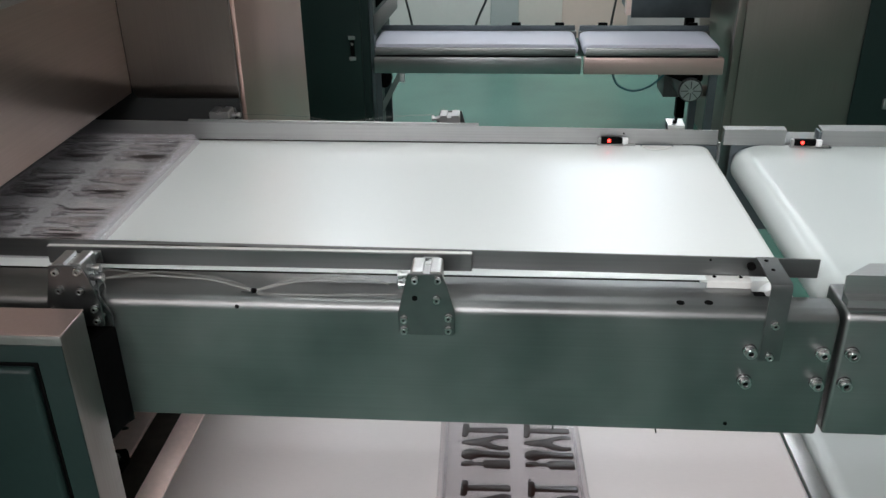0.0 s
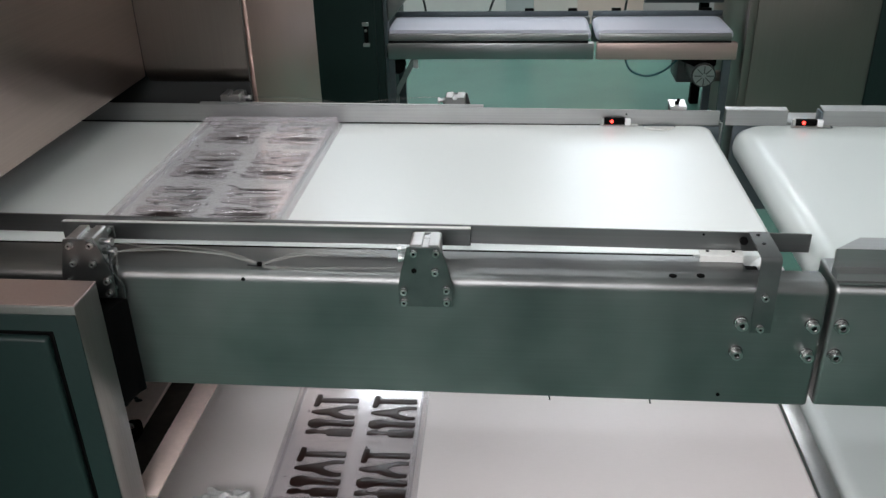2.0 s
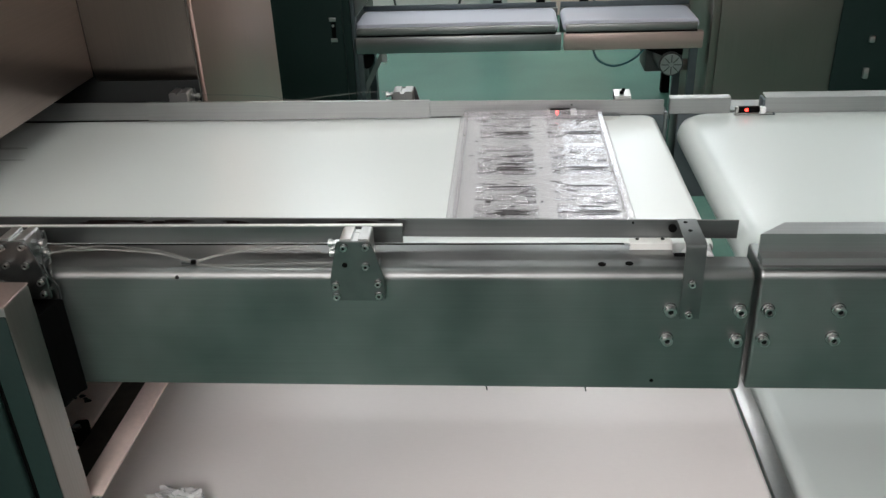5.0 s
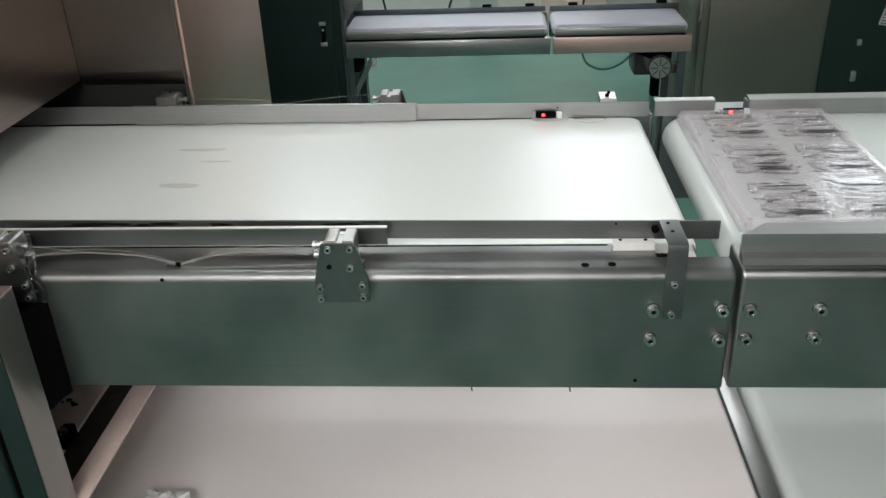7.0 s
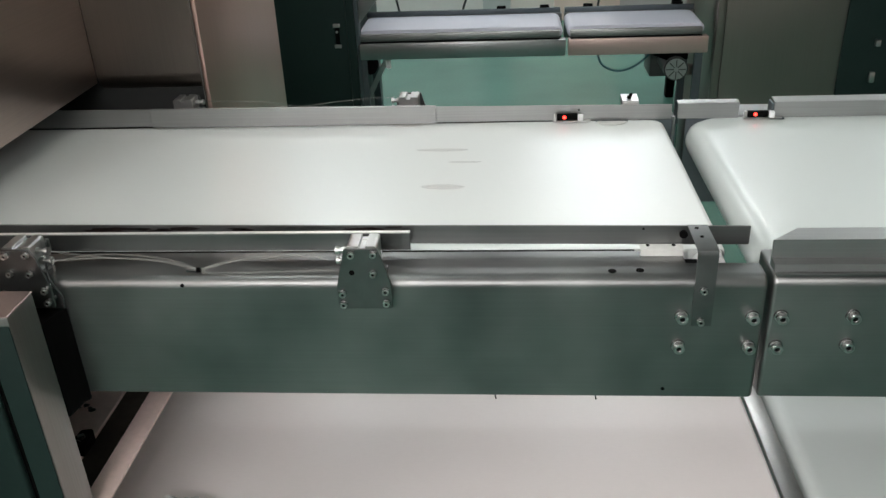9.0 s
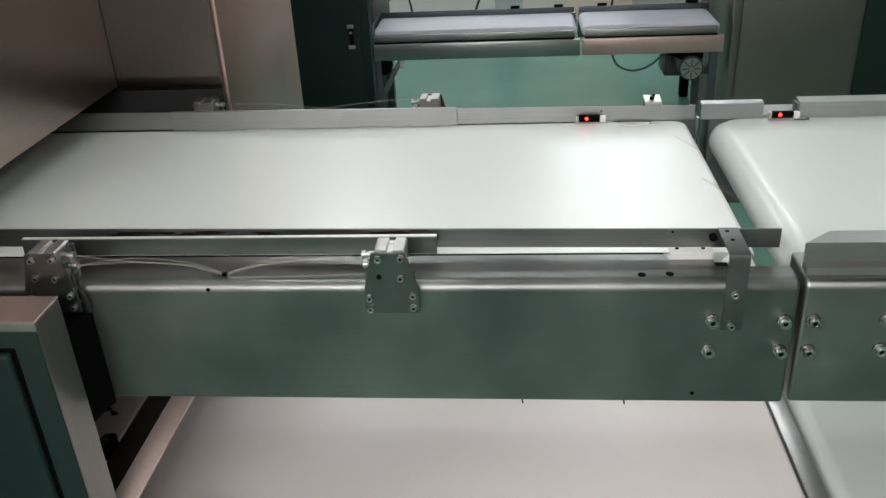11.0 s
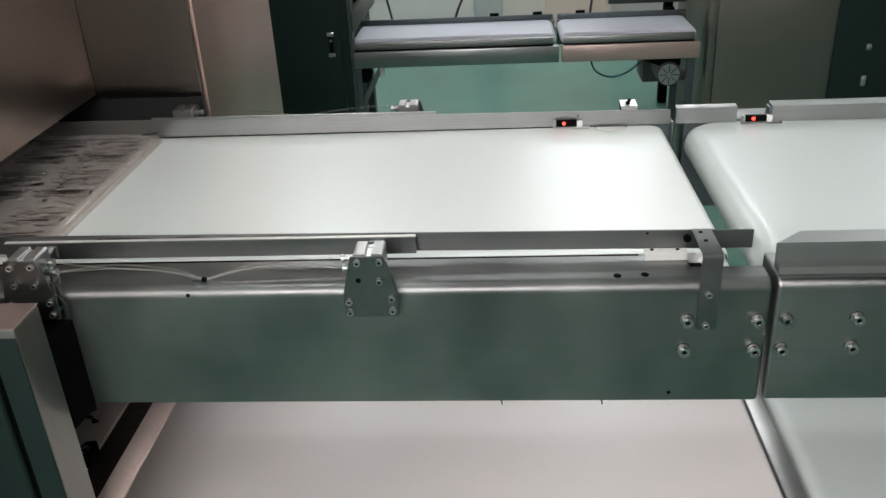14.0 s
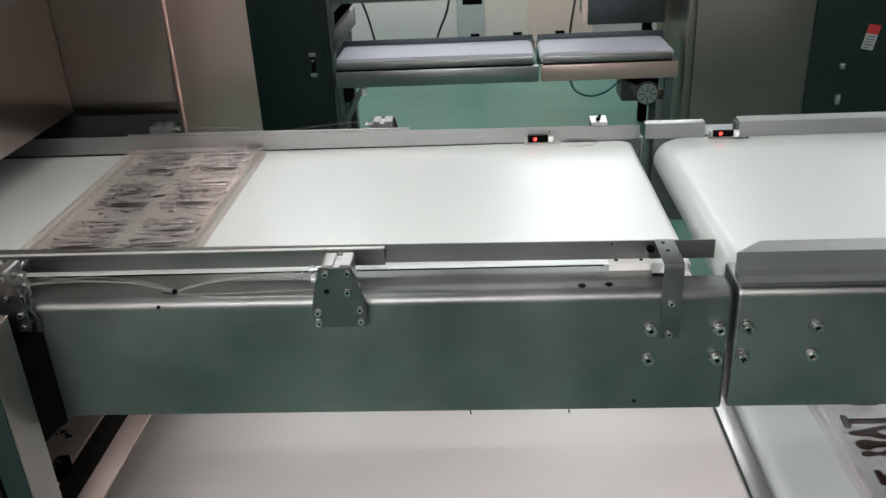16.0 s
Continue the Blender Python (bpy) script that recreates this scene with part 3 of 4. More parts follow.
def air_cylinder(side):
    """Compact air cylinder behind a trapezoid plate that stands off the beam. The beam's face is y = 0, the rod points to +y."""
    c = thing("air_cylinder", "small silver air cylinder on a grey plate", "air cylinder", group="air cylinders")
    pl = [(-0.025, 1.112), (0.022, 1.112), (0.029, 1.095), (0.040, 1.053), (0.040, 1.017), (0.037, 1.013), (-0.037, 1.013), (-0.040, 1.017), (-0.040, 1.050), (-0.034, 1.077)]
    part("plate", prism(B(), pl, "y", -0.016, -0.0125, 0.0008, 1), PLATE, c, "grey trapezoid steel plate")
    bm = B()
    body = [(-0.022, 1.066), (0.022, 1.066), (0.022, 1.112), (0.019, 1.1145), (0.006, 1.1145), (0.005, 1.1095), (-0.004, 1.1095), (-0.004, 1.1145), (-0.019, 1.1145), (-0.022, 1.112)]
    prism(bm, body, "y", -0.0122, 0.030, 0.0006, 1)
    part("body", bm, ALU, c, "ribbed aluminium cylinder body")
    part("groove", box(B(), -0.0222, 0.0222, 0.018, 0.0205, 1.068, 1.1102), BOLT, c)
    RODS.append(part("rod", rod(B(), (0.001, 0.006, 1.086), (0.001, 0.0583, 1.086), 0.006, 12), STEEL_LIGHT, c))
    part("spacer", box(B(), -0.030, 0.030, 0.0005, 0.0255, 1.0555, 1.0655), STEEL, c)
    for x, z in ((-0.015, 1.1035), (0.017, 1.1045), (0.015, 1.073), (-0.032, 1.040), (0.031, 1.044), (-0.032, 1.022), (0.031, 1.024)):
        bolt(c, x, -0.016, z, True)
        if z < 1.05:
            part("standoff", rod(B(), (x, -0.0123, z), (x, -0.0002, z), 0.005, 12), BOLT, c)
    if side < 0:
        hole(c, (-0.016, -0.016, 1.074), 0.004, (0, 1, 0))
    else:
        bolt(c, -0.015, -0.016, 1.074, True)
    s = side
    for z, y in ((1.100, 0.004), (1.083, 0.006)):
        f = part("fitting", rod(B(), (s * 0.0222, y, z), (s * 0.030, y, z), 0.0058, 6), ALU, c, "nickel push-in air fitting")
        part("neck", rod(B(), (s * 0.030, y, z), (s * 0.036, y, z), 0.0042, 14), STEEL_LIGHT, f)
        part("collar", rod(B(), (s * 0.036, y, z), (s * 0.041, y, z), 0.0062, 14), ALU, f)
    return c


air_cylinder(-1)
cyl_l = air_cylinder(1)
cyl_l.matrix_basis = pose(-0.5135, 0, 0.001)
fc = air_cylinder(1)
fc.matrix_basis = pose(-0.014, 0.786, -0.020, 0, 0, 180)
fc2 = air_cylinder(-1)
fc2.matrix_basis = pose(-0.532, 0.786, -0.016, 0, 0, 180)

# ---- hoses ----


def hose(pts, r, material, label, name="air_hose"):
    return tagged(part(name, sweep(B(), pts, r), material), label, "hose", "air hoses")


LAB = "clear air hose along the beam"
for k, (p, q) in enumerate(((0.0, 0.0), (0.004, -0.003), (0.007, 0.002))):
    hose([(-0.472, 0.004, 1.101 - 0.017 * (k > 0)), (-0.404, 0.026 + p, 1.0785 + q), (-0.328, 0.028 + p, 1.072 + q * 0.6), (-0.287, 0.026 + p, 1.064 + q * 0.4), (-0.257, 0.021, 1.0582 + 0.001 * k)], 0.0014, TUBE, LAB)
    hose([(-0.055, 0.005, (1.100, 1.084, 1.083)[k]), (-0.092, 0.020 + p, 1.0845 + q), (-0.133, 0.028 + p, 1.080 + 1.6 * q), (-0.188, 0.028 + p, 1.0735 + q), (-0.232, 0.024 + p, 1.0635), (-0.253, 0.021, 1.0582 + 0.001 * k)], 0.0014, TUBE, LAB)
hose([(-0.250, 0.018, 1.0575), (-0.20, 0.014, 1.0575), (-0.12, 0.018, 1.0575), (-0.046, 0.020, 1.0585)], 0.0013, TUBE, "thin clear air hose")
hose([(-0.250, 0.015, 1.0572), (-0.20, 0.0085, 1.0562), (-0.12, 0.007, 1.0556), (-0.050, 0.008, 1.0560)], 0.0013, TUBE, "thin clear air hose")
hose([(-0.484, 0.006, 1.081), (-0.474, -0.012, 1.064), (-0.470, -0.010, 1.046), (-0.464, -0.008, 1.030), (-0.467, -0.007, 1.010)], 0.0016, CABLE, "thin dark cable hanging beside an air cylinder")
hose([(-0.478, 0.012, 1.098), (-0.468, -0.002, 1.075), (-0.470, -0.006, 1.050), (-0.463, -0.006, 1.026)], 0.0012, TUBE, "short clear air hose beside an air cylinder")
tie = thing("hose_tie", "small dark tie holding the air hoses", "tie")
part("band", rod(B(), (-0.260, 0.021, 1.0592), (-0.254, 0.021, 1.0592), 0.0038, 10), BLACK, tie)
part("tail", rod(B(), (-0.257, 0.019, 1.0565), (-0.274, 0.015, 1.0605), 0.0013, 6), CABLE, tie)
hose([(-0.499, 0.780, 1.086), (-0.42, 0.765, 1.090), (-0.33, 0.755, 1.089), (-0.26, 0.75, 1.080), (-0.19, 0.755, 1.086), (-0.11, 0.77, 1.089), (-0.051, 0.780, 1.088)], 0.0012, TUBE, "clear air hose behind the far rail")

# ---- photo sensors ----
for sx, wid in ((0.335, 0.042), (0.735, 0.042)):
    s = thing("photo_sensor", "small black light sensor with a red light", "sensor", (sx, 0, 0), "light sensors")
    part("case", box(B(), -0.022, 0.022, 0.690, 0.7005, 1.0565, 1.0695, 0.0015), BLACK, s)
    part("lens", rod(B(), (-0.006, 0.690, 1.0635), (-0.006, 0.689, 1.0635), 0.0036, 12), LED, s, "glowing red light")
    part("mount", box(B(), 0.0225, 0.034, 0.689, 0.7005, 1.0555, 1.0685, 0.001), WHITE_PLASTIC, s)
    part("mount", box(B(), -0.028, -0.0225, 0.690, 0.7005, 1.0555, 1.069, 0.001), ALU, s)
    part("foot", box(B(), -0.03, 0.05, 0.690, 0.7015, 1.0525, 1.0550), ALU, s)

tab = thing("belt_scraper", "small pale tongue lying on the far belt edge", "scraper")
bm = B()
prism(bm, [(0.430 + 0.032 * math.cos(math.pi + k / 12 * math.pi), 0.692 + 0.022 * math.sin(math.pi + k / 12 * math.pi)) for k in range(13)], "z", 1.0506, 1.0535, 0.0006, 1)
part("tongue", bm, STEEL_PALE, tab)
part("rim", box(B(), 0.396, 0.464, 0.6925, 0.6955, 1.0508, 1.0545), DARKSTEEL, tab)
pin = thing("end_pin", "bright steel pin between two conveyor ends", "pin")
part("pin", rod(B(), (0.5635, 0.7085, 0.96), (0.5635, 0.7085, 1.056), 0.0028, 10), STEEL_LIGHT, pin)
part("clip", box(B(), 0.5585, 0.5685, 0.7125, 0.7225, 0.96, 0.972, 0.001), STEEL, pin)

# ---- machine housing at the inlet ----
hood = thing("machine_hood", "large brushed steel machine hood over the belt", "machine")
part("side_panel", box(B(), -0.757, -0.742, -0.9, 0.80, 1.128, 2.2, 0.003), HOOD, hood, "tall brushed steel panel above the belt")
# back panel with its lower lip rolled away from the belt, shaped to fade into dark
lip = [(0.80, 2.2), (0.815, 2.2), (0.815, 1.17)]
for k in range(9):
    a = k / 8 * math.pi / 2
    lip.insert(0, (0.845 - 0.045 * math.cos(a), 1.15 - 0.045 * math.sin(a)))
part("back_panel", prism(B(), lip + [(0.845, 1.12)], "x", -0.7415, -0.4955), HOOD_SHADED, hood)
part("window_frame", box(B(), -0.7418, -0.734, -0.4, 0.795, 1.400, 1.425, 0.003), ALU, hood, "pale metal edge of a viewing window")
part("pane", box(B(), -0.7418, -0.738, -0.38, 0.77, 1.4255, 1.85), DARKSTEEL, hood)
part("corner_seam", rod(B(), (-0.4950, 0.806, 1.06), (-0.4950, 0.806, 2.19), 0.0012, 8), STEEL_DIM, hood, "bright folded corner")
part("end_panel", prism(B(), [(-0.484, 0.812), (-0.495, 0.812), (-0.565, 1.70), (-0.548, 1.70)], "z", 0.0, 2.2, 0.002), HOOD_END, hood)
# added black sheet for the dark band below the back panel
part("skirt", box(B(), -1.4, -0.505, 0.83, 0.86, 0.0, 2.19), CABLE, hood, "black sheet standing for the shade under the hood panel")
part("top", box(B(), -2.2, -0.56, -0.9, 1.7, 2.201, 2.22), STEEL, hood)
part("rear_panel", box(B(), -2.2, -0.57, 1.701, 1.72, 0.0, 2.2), STEEL_V, hood)
part("far_panel", box(B(), -2.22, -2.2001, -0.9, 1.72, 0.0, 2.2), STEEL_V, hood)
part("front_panel", box(B(), -2.2, -0.8, -0.92, -0.9001, 0.0, 2.2), STEEL_V, hood)

cab = thing("machine_cabinet", "low steel machine cabinet with a dark door", "cabinet")
part("body", box(B(), -2.0, -0.479, -0.123, -0.053, 0.0, 1.063, 0.004, 2), STEEL_DIM, cab, "brushed steel cabinet body")
# added plate, the pink reflection on the cabinet top put in its colour
part("top_plate", box(B(), -2.0, -0.4792, -0.1235, -0.0525, 1.0632, 1.0652, 0.0008, 1), STEEL_ROSE, cab, "steel top plate tinted for its pink reflection")
part("frame", box(B(), -2.0, -0.4795, -0.126, -0.1235, 0.0, 1.050, 0.001), DOOR, cab)
part("door", box(B(), -1.5, -0.521, -0.142, -0.1262, 0.02, 1.020, 0.006, 3), DOOR, cab, "dark green painted door")
part("door_seal", box(B(), -1.505, -0.5175, -0.1282, -0.1261, 0.015, 1.0235), BLACK, cab)
# added black wedge, painted in for the shade between cabinet and beam
block = thing("mounting_block", "black fill for the shaded gap between cabinet and beam", "block")
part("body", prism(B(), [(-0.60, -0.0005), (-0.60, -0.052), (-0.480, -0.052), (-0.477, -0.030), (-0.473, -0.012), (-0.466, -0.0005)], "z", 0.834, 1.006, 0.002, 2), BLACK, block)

# edge of the low tunnel opening
edge = thing("tunnel_edge", "pale steel edge strip of a tunnel opening", "trim")
part("strip", box(B(), -0.510, -0.464, -0.05, 0.9, 0.644, 0.650, 0.002), PANEL, edge)
part("gasket", box(B(), -0.560, -0.5105, -0.05, 0.9, 0.640, 0.646), GASKET, edge, "black rubber gasket")
part("panel", box(B(), -0.72, -0.5605, -0.05, 0.9, 0.642, 0.652, 0.002), PANEL, edge)
part("clamp", prism(B(), [(-0.588, 0.070), (-0.552, 0.062), (-0.549, 0.105), (-0.560, 0.122), (-0.580, 0.118)], "z", 0.6525, 0.672, 0.004), BLACK, edge)
part("clamp_screw", rod(B(), (-0.566, 0.09, 0.6722), (-0.566, 0.09, 0.680), 0.007, 10), BOLT, edge)
part("post", box(B(), -0.72, -0.70, -0.05, 0.9, 0.0, 0.6415), STEEL_V, edge)

drip = random.Random(11)
for q in range(9):
    bm = B()
    bmesh.ops.create_icosphere(bm, subdivisions=1, radius=1)
    dx, dy, lx = ((drip.uniform(-0.69, -0.59), drip.uniform(0.02, 0.40)) if q > 3 else (-0.607 - 0.010 * q, 0.205 + 0.008 * (q % 2))) + (drip.uniform(0.003, 0.009),)
    for v in bm.verts:
        v.co = Vector((dx + v.co.x * lx, dy + v.co.y * lx * drip.uniform(0.5, 1.0), 0.6525 + max(0.0, v.co.z) * 0.003))
    tagged(part("chocolate_crumb", bm, RESIDUE), "dark chocolate crumb stuck on the tunnel panel", "crumb", "crumbs on the tunnel panel")
for dx, lx in ((-0.46, 0.06), (-0.30, 0.02), (0.02, 0.025), (0.10, 0.012)):
    bm = B()
    bmesh.ops.create_icosphere(bm, subdivisions=2, radius=1)
    for v in bm.verts:
        v.co = Vector((dx + v.co.x * lx, 0.7092 + v.co.y * 0.0035, 1.0487 + max(0.0, v.co.z) * 0.006))
    tagged(part("chocolate_crumb", bm, RESIDUE), "dark chocolate crust along the far belt edge", "crumb", "crusts along the belt edge")

# crumpled film on the near side of the low belt
bag = B()
bmesh.ops.create_icosphere(bag, subdivisions=4, radius=1)
for v in bag.verts:
    k = 1 + 0.45 * noise.noise(v.co * 3.1) + 0.2 * noise.noise(v.co * 7.3)
    v.co = Vector((v.co.x * 0.055 * k - 0.43, v.co.y * 0.03 * k + 0.135, LZ + 0.004 + max(0, (v.co.z + 0.4) * 0.028 * k)))
tagged(part("plastic_film", bag, BAG), "crumpled white plastic film on the low belt edge", "plastic film")

# ---- background ----
BY = 3.3
dark_cab = thing("control_cabinet", "tall dark green control cabinet with a latch", "cabinet")
part("body", box(B(), -1.7, -0.582, BY, BY + 0.8, 0, 2.1, 0.004), DOOR, dark_cab)
part("door", box(B(), -1.6, -0.622, BY - 0.02, BY - 0.0005, 0.05, 2.0, 0.004), DOOR, dark_cab)
latch = part("latch", box(B(), -0.680, -0.659, BY - 0.030, BY - 0.0205, 0.590, 0.712, 0.003), BLACK, dark_cab)
for z0, z1 in ((0.694, 0.714), (0.588, 0.608)):
    part("keeper", box(B(), -0.687, -0.652, BY - 0.034, BY - 0.0302, z0, z1, 0.002), ALU, latch)
part("button", rod(B(), (-0.6695, BY - 0.034, 0.672), (-0.6695, BY - 0.0302, 0.672), 0.007, 12), ALU, latch)

for x0, x1, m in ((-0.575, 0.500, STEEL_LIGHT), (0.514, 1.215, STEEL_PINK)):
    c = thing("far_conveyor", "low steel belt conveyor by the back wall", "conveyor", group="far conveyors")
    part("side_beam", box(B(), x0, x1, BY, BY + 0.05, 0.514, 0.598, 0.004), m, c)
    part("edge_rail", box(B(), x0 + 0.01, x1 - 0.03, BY + 0.02, BY + 0.045, 0.6035, 0.640, 0.003), STEEL_LIT, c)
    part("gap_strip", box(B(), x0 + 0.01, x1 - 0.03, BY + 0.012, BY + 0.045, 0.5985, 0.603), BLACK, c)
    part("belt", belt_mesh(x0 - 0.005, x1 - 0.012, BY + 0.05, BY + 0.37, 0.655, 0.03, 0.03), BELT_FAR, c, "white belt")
    part("side_beam", box(B(), x0, x1, BY + 0.385, BY + 0.44, 0.514, 0.650, 0.003), STEEL, c)
    part("far_rail", box(B(), x0, x1 - 0.01, BY + 0.372, BY + 0.384, 0.655, 0.684, 0.002), DARKSTEEL, c)
    for fx in (x0 + (0.72 if x0 < 0 else 0.1), x1 - 0.12):
        part("rail_clamp", box(B(), fx, fx + 0.05, BY + 0.371, BY + 0.39, 0.6845, 0.698, 0.002), BLACK, c)
    lx = x0 + 0.002 if x0 < 0 else x1 - 0.06
    for ly in (0.01, 0.40):
        part("leg", box(B(), lx, lx + 0.04, BY + ly, BY + ly + 0.03, 0, 0.5135), DARKSTEEL, c)
stand = thing("support_stand", "open steel stand with slanted braces", "stand")
part("post", box(B(), -0.579, -0.560, BY + 0.0, BY + 0.06, 0, 2.0, 0.003), DARKSTEEL, stand)
part("brace", prism(B(), [(-0.559, 0.700), (-0.559, 0.806), (-0.440, 0.925), (-0.440, 0.840)], "y", BY + 0.02, BY + 0.06, 0.003), STEEL_LIT, stand)
part("brace", prism(B(), [(-0.559, 0.825), (-0.559, 0.890), (-0.46, 0.985), (-0.44, 0.945)], "y", BY + 0.10, BY + 0.14), BLACK, stand)
part("brace", prism(B(), [(-0.445, 0.512), (-0.415, 0.512), (-0.545, 0.27), (-0.5595, 0.27), (-0.5595, 0.30)], "y", BY + 0.06, BY + 0.10), STEEL_LIGHT, stand)
part("hub", rod(B(), (-0.520, BY + 0.02, 0.468), (-0.520, BY + 0.10, 0.468), 0.036, 20), BLACK, stand)
part("pad", box(B(), -0.440, -0.414, BY + 0.045, BY + 0.059, 0.455, 0.500, 0.003), WHITE_PLASTIC, stand)
part("beam", box(B(), -0.56, 0.20, BY + 0.02, BY + 0.07, 0.945, 1.0, 0.003), STEEL_LIT, stand)
part("bracket", box(B(), 0.115, 0.215, BY + 0.01, BY + 0.08, 0.918, 0.944, 0.003), BLACK, stand)

motor = thing("gear_motor", "dark geared motor with a pale fan grille", "motor", (1.070, BY + 0.02, 0.425))
part("body", rod(B(), (0, 0.01, 0), (0, 0.22, 0), 0.062, 28), MOTOR, motor)
part("grille", rod(B(), (0, 0, 0), (0, 0.0095, 0), 0.054, 28), ALU, motor, "pale ribbed fan grille")
for k in range(8):
    a = k * math.pi / 4
    part("fin", box(B(), -0.002, 0.002, -0.004, -0.0002, 0.012, 0.05), MOTOR, motor).rotation_euler = (0, a, 0)
part("bracket", prism(B(), [(-0.19, 0.0985), (0.06, 0.0985), (0.06, 0.045), (-0.02, 0.03)], "y", 0.03, 0.05), BLACK, motor)
part("gearbox", box(B(), -0.10, 0.10, 0.221, 0.42, -0.1, 0.1, 0.01), MOTOR, motor)

rm = thing("steel_machine", "large dull steel machine with a dark door", "machine")
part("body", box(B(), 1.288, 3.6, BY, BY + 1.0, 0, 2.2, 0.006), MACHINE, rm)
part("post", box(B(), 1.246, 1.284, BY - 0.01, BY + 0.03, 0, 2.2, 0.003), MACHINE, rm)
part("door", box(B(), 1.87, 2.75, BY - 0.018, BY - 0.0005, 0.1, 2.0, 0.004), DOOR, rm, "dark green painted door")
for z0, z1 in ((0.352, 0.405), (0.535, 0.566)):
    part("catch", box(B(), 2.02, 2.045, BY - 0.040, BY - 0.0185, z0, z1, 0.004), ALU, rm)
part("foot_beam", box(B(), 1.09, 1.245, BY + 0.25, BY + 0.30, 0.33, 0.38, 0.003), STEEL_ROSE, rm)
sign = thing("warning_label", "small red and white warning label on a dark door", "label", (2.155, BY - 0.0185, 0.69))
part("sheet", box(B(), -0.030, 0.030, -0.0012, 0, -0.062, 0.062), LABEL, sign)
part("band", box(B(), -0.030, 0.030, -0.0022, -0.0013, 0.016, 0.062), SIGN_RED, sign)
for z in (0.004, -0.010, -0.024, -0.038, -0.052):
    part("text_bar", box(B(), -0.022, 0.020 if z > -0.04 else 0.004, -0.0020, -0.0013, z - 0.003, z + 0.002), MOTOR, sign)
sign.rotation_euler = (0, radians(11), 0)
tun = thing("far_tunnel", "dark open tunnel above the far belt", "machine")
part("hood", box(B(), 0.812, 1.2449, BY + 0.55, BY + 1.0, 0.690, 1.8, 0.004), DARKSTEEL, tun)
part("post", box(B(), 0.785, 0.8115, BY + 0.57, BY + 0.65, 0.7, 1.8), PANEL, tun)
part("leg", box(B(), 1.19, 1.24, BY + 0.9, BY + 0.96, 0, 0.6895), BLACK, tun)
for pts in ([(-0.66, 1.5), (-0.56, 1.0), (-0.515, 0.83), (-0.485, 0.734), (-0.455, 0.60), (-0.44, 0.5)], [(0.06, 1.5), (0.03, 0.95), (0.015, 0.82), (-0.005, 0.734), (-0.055, 0.62), (-0.09, 0.5)],
            [(0.85, 1.5), (0.80, 0.95), (0.775, 0.82), (0.760, 0.734), (0.742, 0.60), (0.738, 0.5)]):
    tagged(part("cable", sweep(B(), [(x, BY + 0.85, z) for x, z in [(pts[0][0] * 1.1, 3.99)] + pts], 0.007), CABLE), "black cable hanging behind the far conveyor", "cable", "hanging cables")
tagged(part("cable", sweep(B(), [(0.66, BY + 0.05, 0.535), (0.69, BY + 0.02, 0.46), (0.77, BY, 0.43), (0.86, BY + 0.02, 0.45), (0.935, BY + 0.06, 0.50)], 0.006), CABLE_TEAL), "teal cable looping to the motor", "cable")

# ---- mould trays ----
TW, TL, TH = 0.292, 0.545, 0.021


def tool_outlines():
    """Outlines of four tools, about 0.104 long, heads at x = 0."""
    hammer = [(0, -.016), (.009, -.019), (.014, -.015), (.016, -.006), (.03, -.006), (.1, -.007), (.104, -.004), (.104, .004), (.1, .007), (.03, .006), (.016, .006), (.016, .014), (.013, .017), (.003, .017)]
    pliers = [(0, -.003), (.02, -.008), (.042, -.009), (.06, -.016), (.085, -.020), (.102, -.017), (.103, -.012), (.085, -.011), (.068, -.005), (.060, .002), (.072, .008), (.088, .011), (.104, .011), (.104, .018), (.085, .020), (.06, .014), (.04, .009), (.02, .006), (0, .002)]
    wrench = [(0, -.005), (.008, -.011), (.022, -.013), (.034, -.008), (.05, -.006), (.1, -.008), (.106, -.003), (.105, .006), (.05, .008), (.036, .010), (.022, .013), (.01, .011), (0, .006)]
    brush = [(0, -.004), (.01, -.006), (.03, -.003), (.046, -.004), (.052, -.010), (.10, -.011), (.105, -.009), (.105, .009), (.10, .010), (.052, .009), (.046, .004), (.03, .003), (.02, .007), (.008, .006), (0, .003)]
    return [("hammer", hammer), ("pliers", pliers), ("wrench", wrench), ("brush", brush)]


ROWS_Y = (0.0, 0.042, 0.083, 0.113)


def tool_mesh(name, pts, height, material, dome):
    """A tool as a low rounded relief on its outline."""
    bm = B()
    cx = sum(p[0] for p in pts) / len(pts)
    levels = ((0.0, 0.0), (0.38, 0.05), (0.66, 0.18), (0.85, 0.40), (0.96, 0.68), (1.0, 1.0))
    rings = []
    for f, k in levels:
        sy = 1 - (1 - dome) * k
        sx = 1 - 0.03 * k
        rings.append([bm.verts.new((cx + (u - cx) * sx, v * sy, height * f)) for u, v in pts])
    k = len(pts)
    for a, b in zip(rings, rings[1:]):
        for i in range(k):
            bm.faces.new((a[i], a[(i + 1) % k], b[(i + 1) % k], b[i]))
    bm.faces.new(rings[-1]), bm.faces.new(rings[0])
    bmesh.ops.recalc_face_normals(bm, faces=bm.faces)
    return mesh_of(name, bm, material)


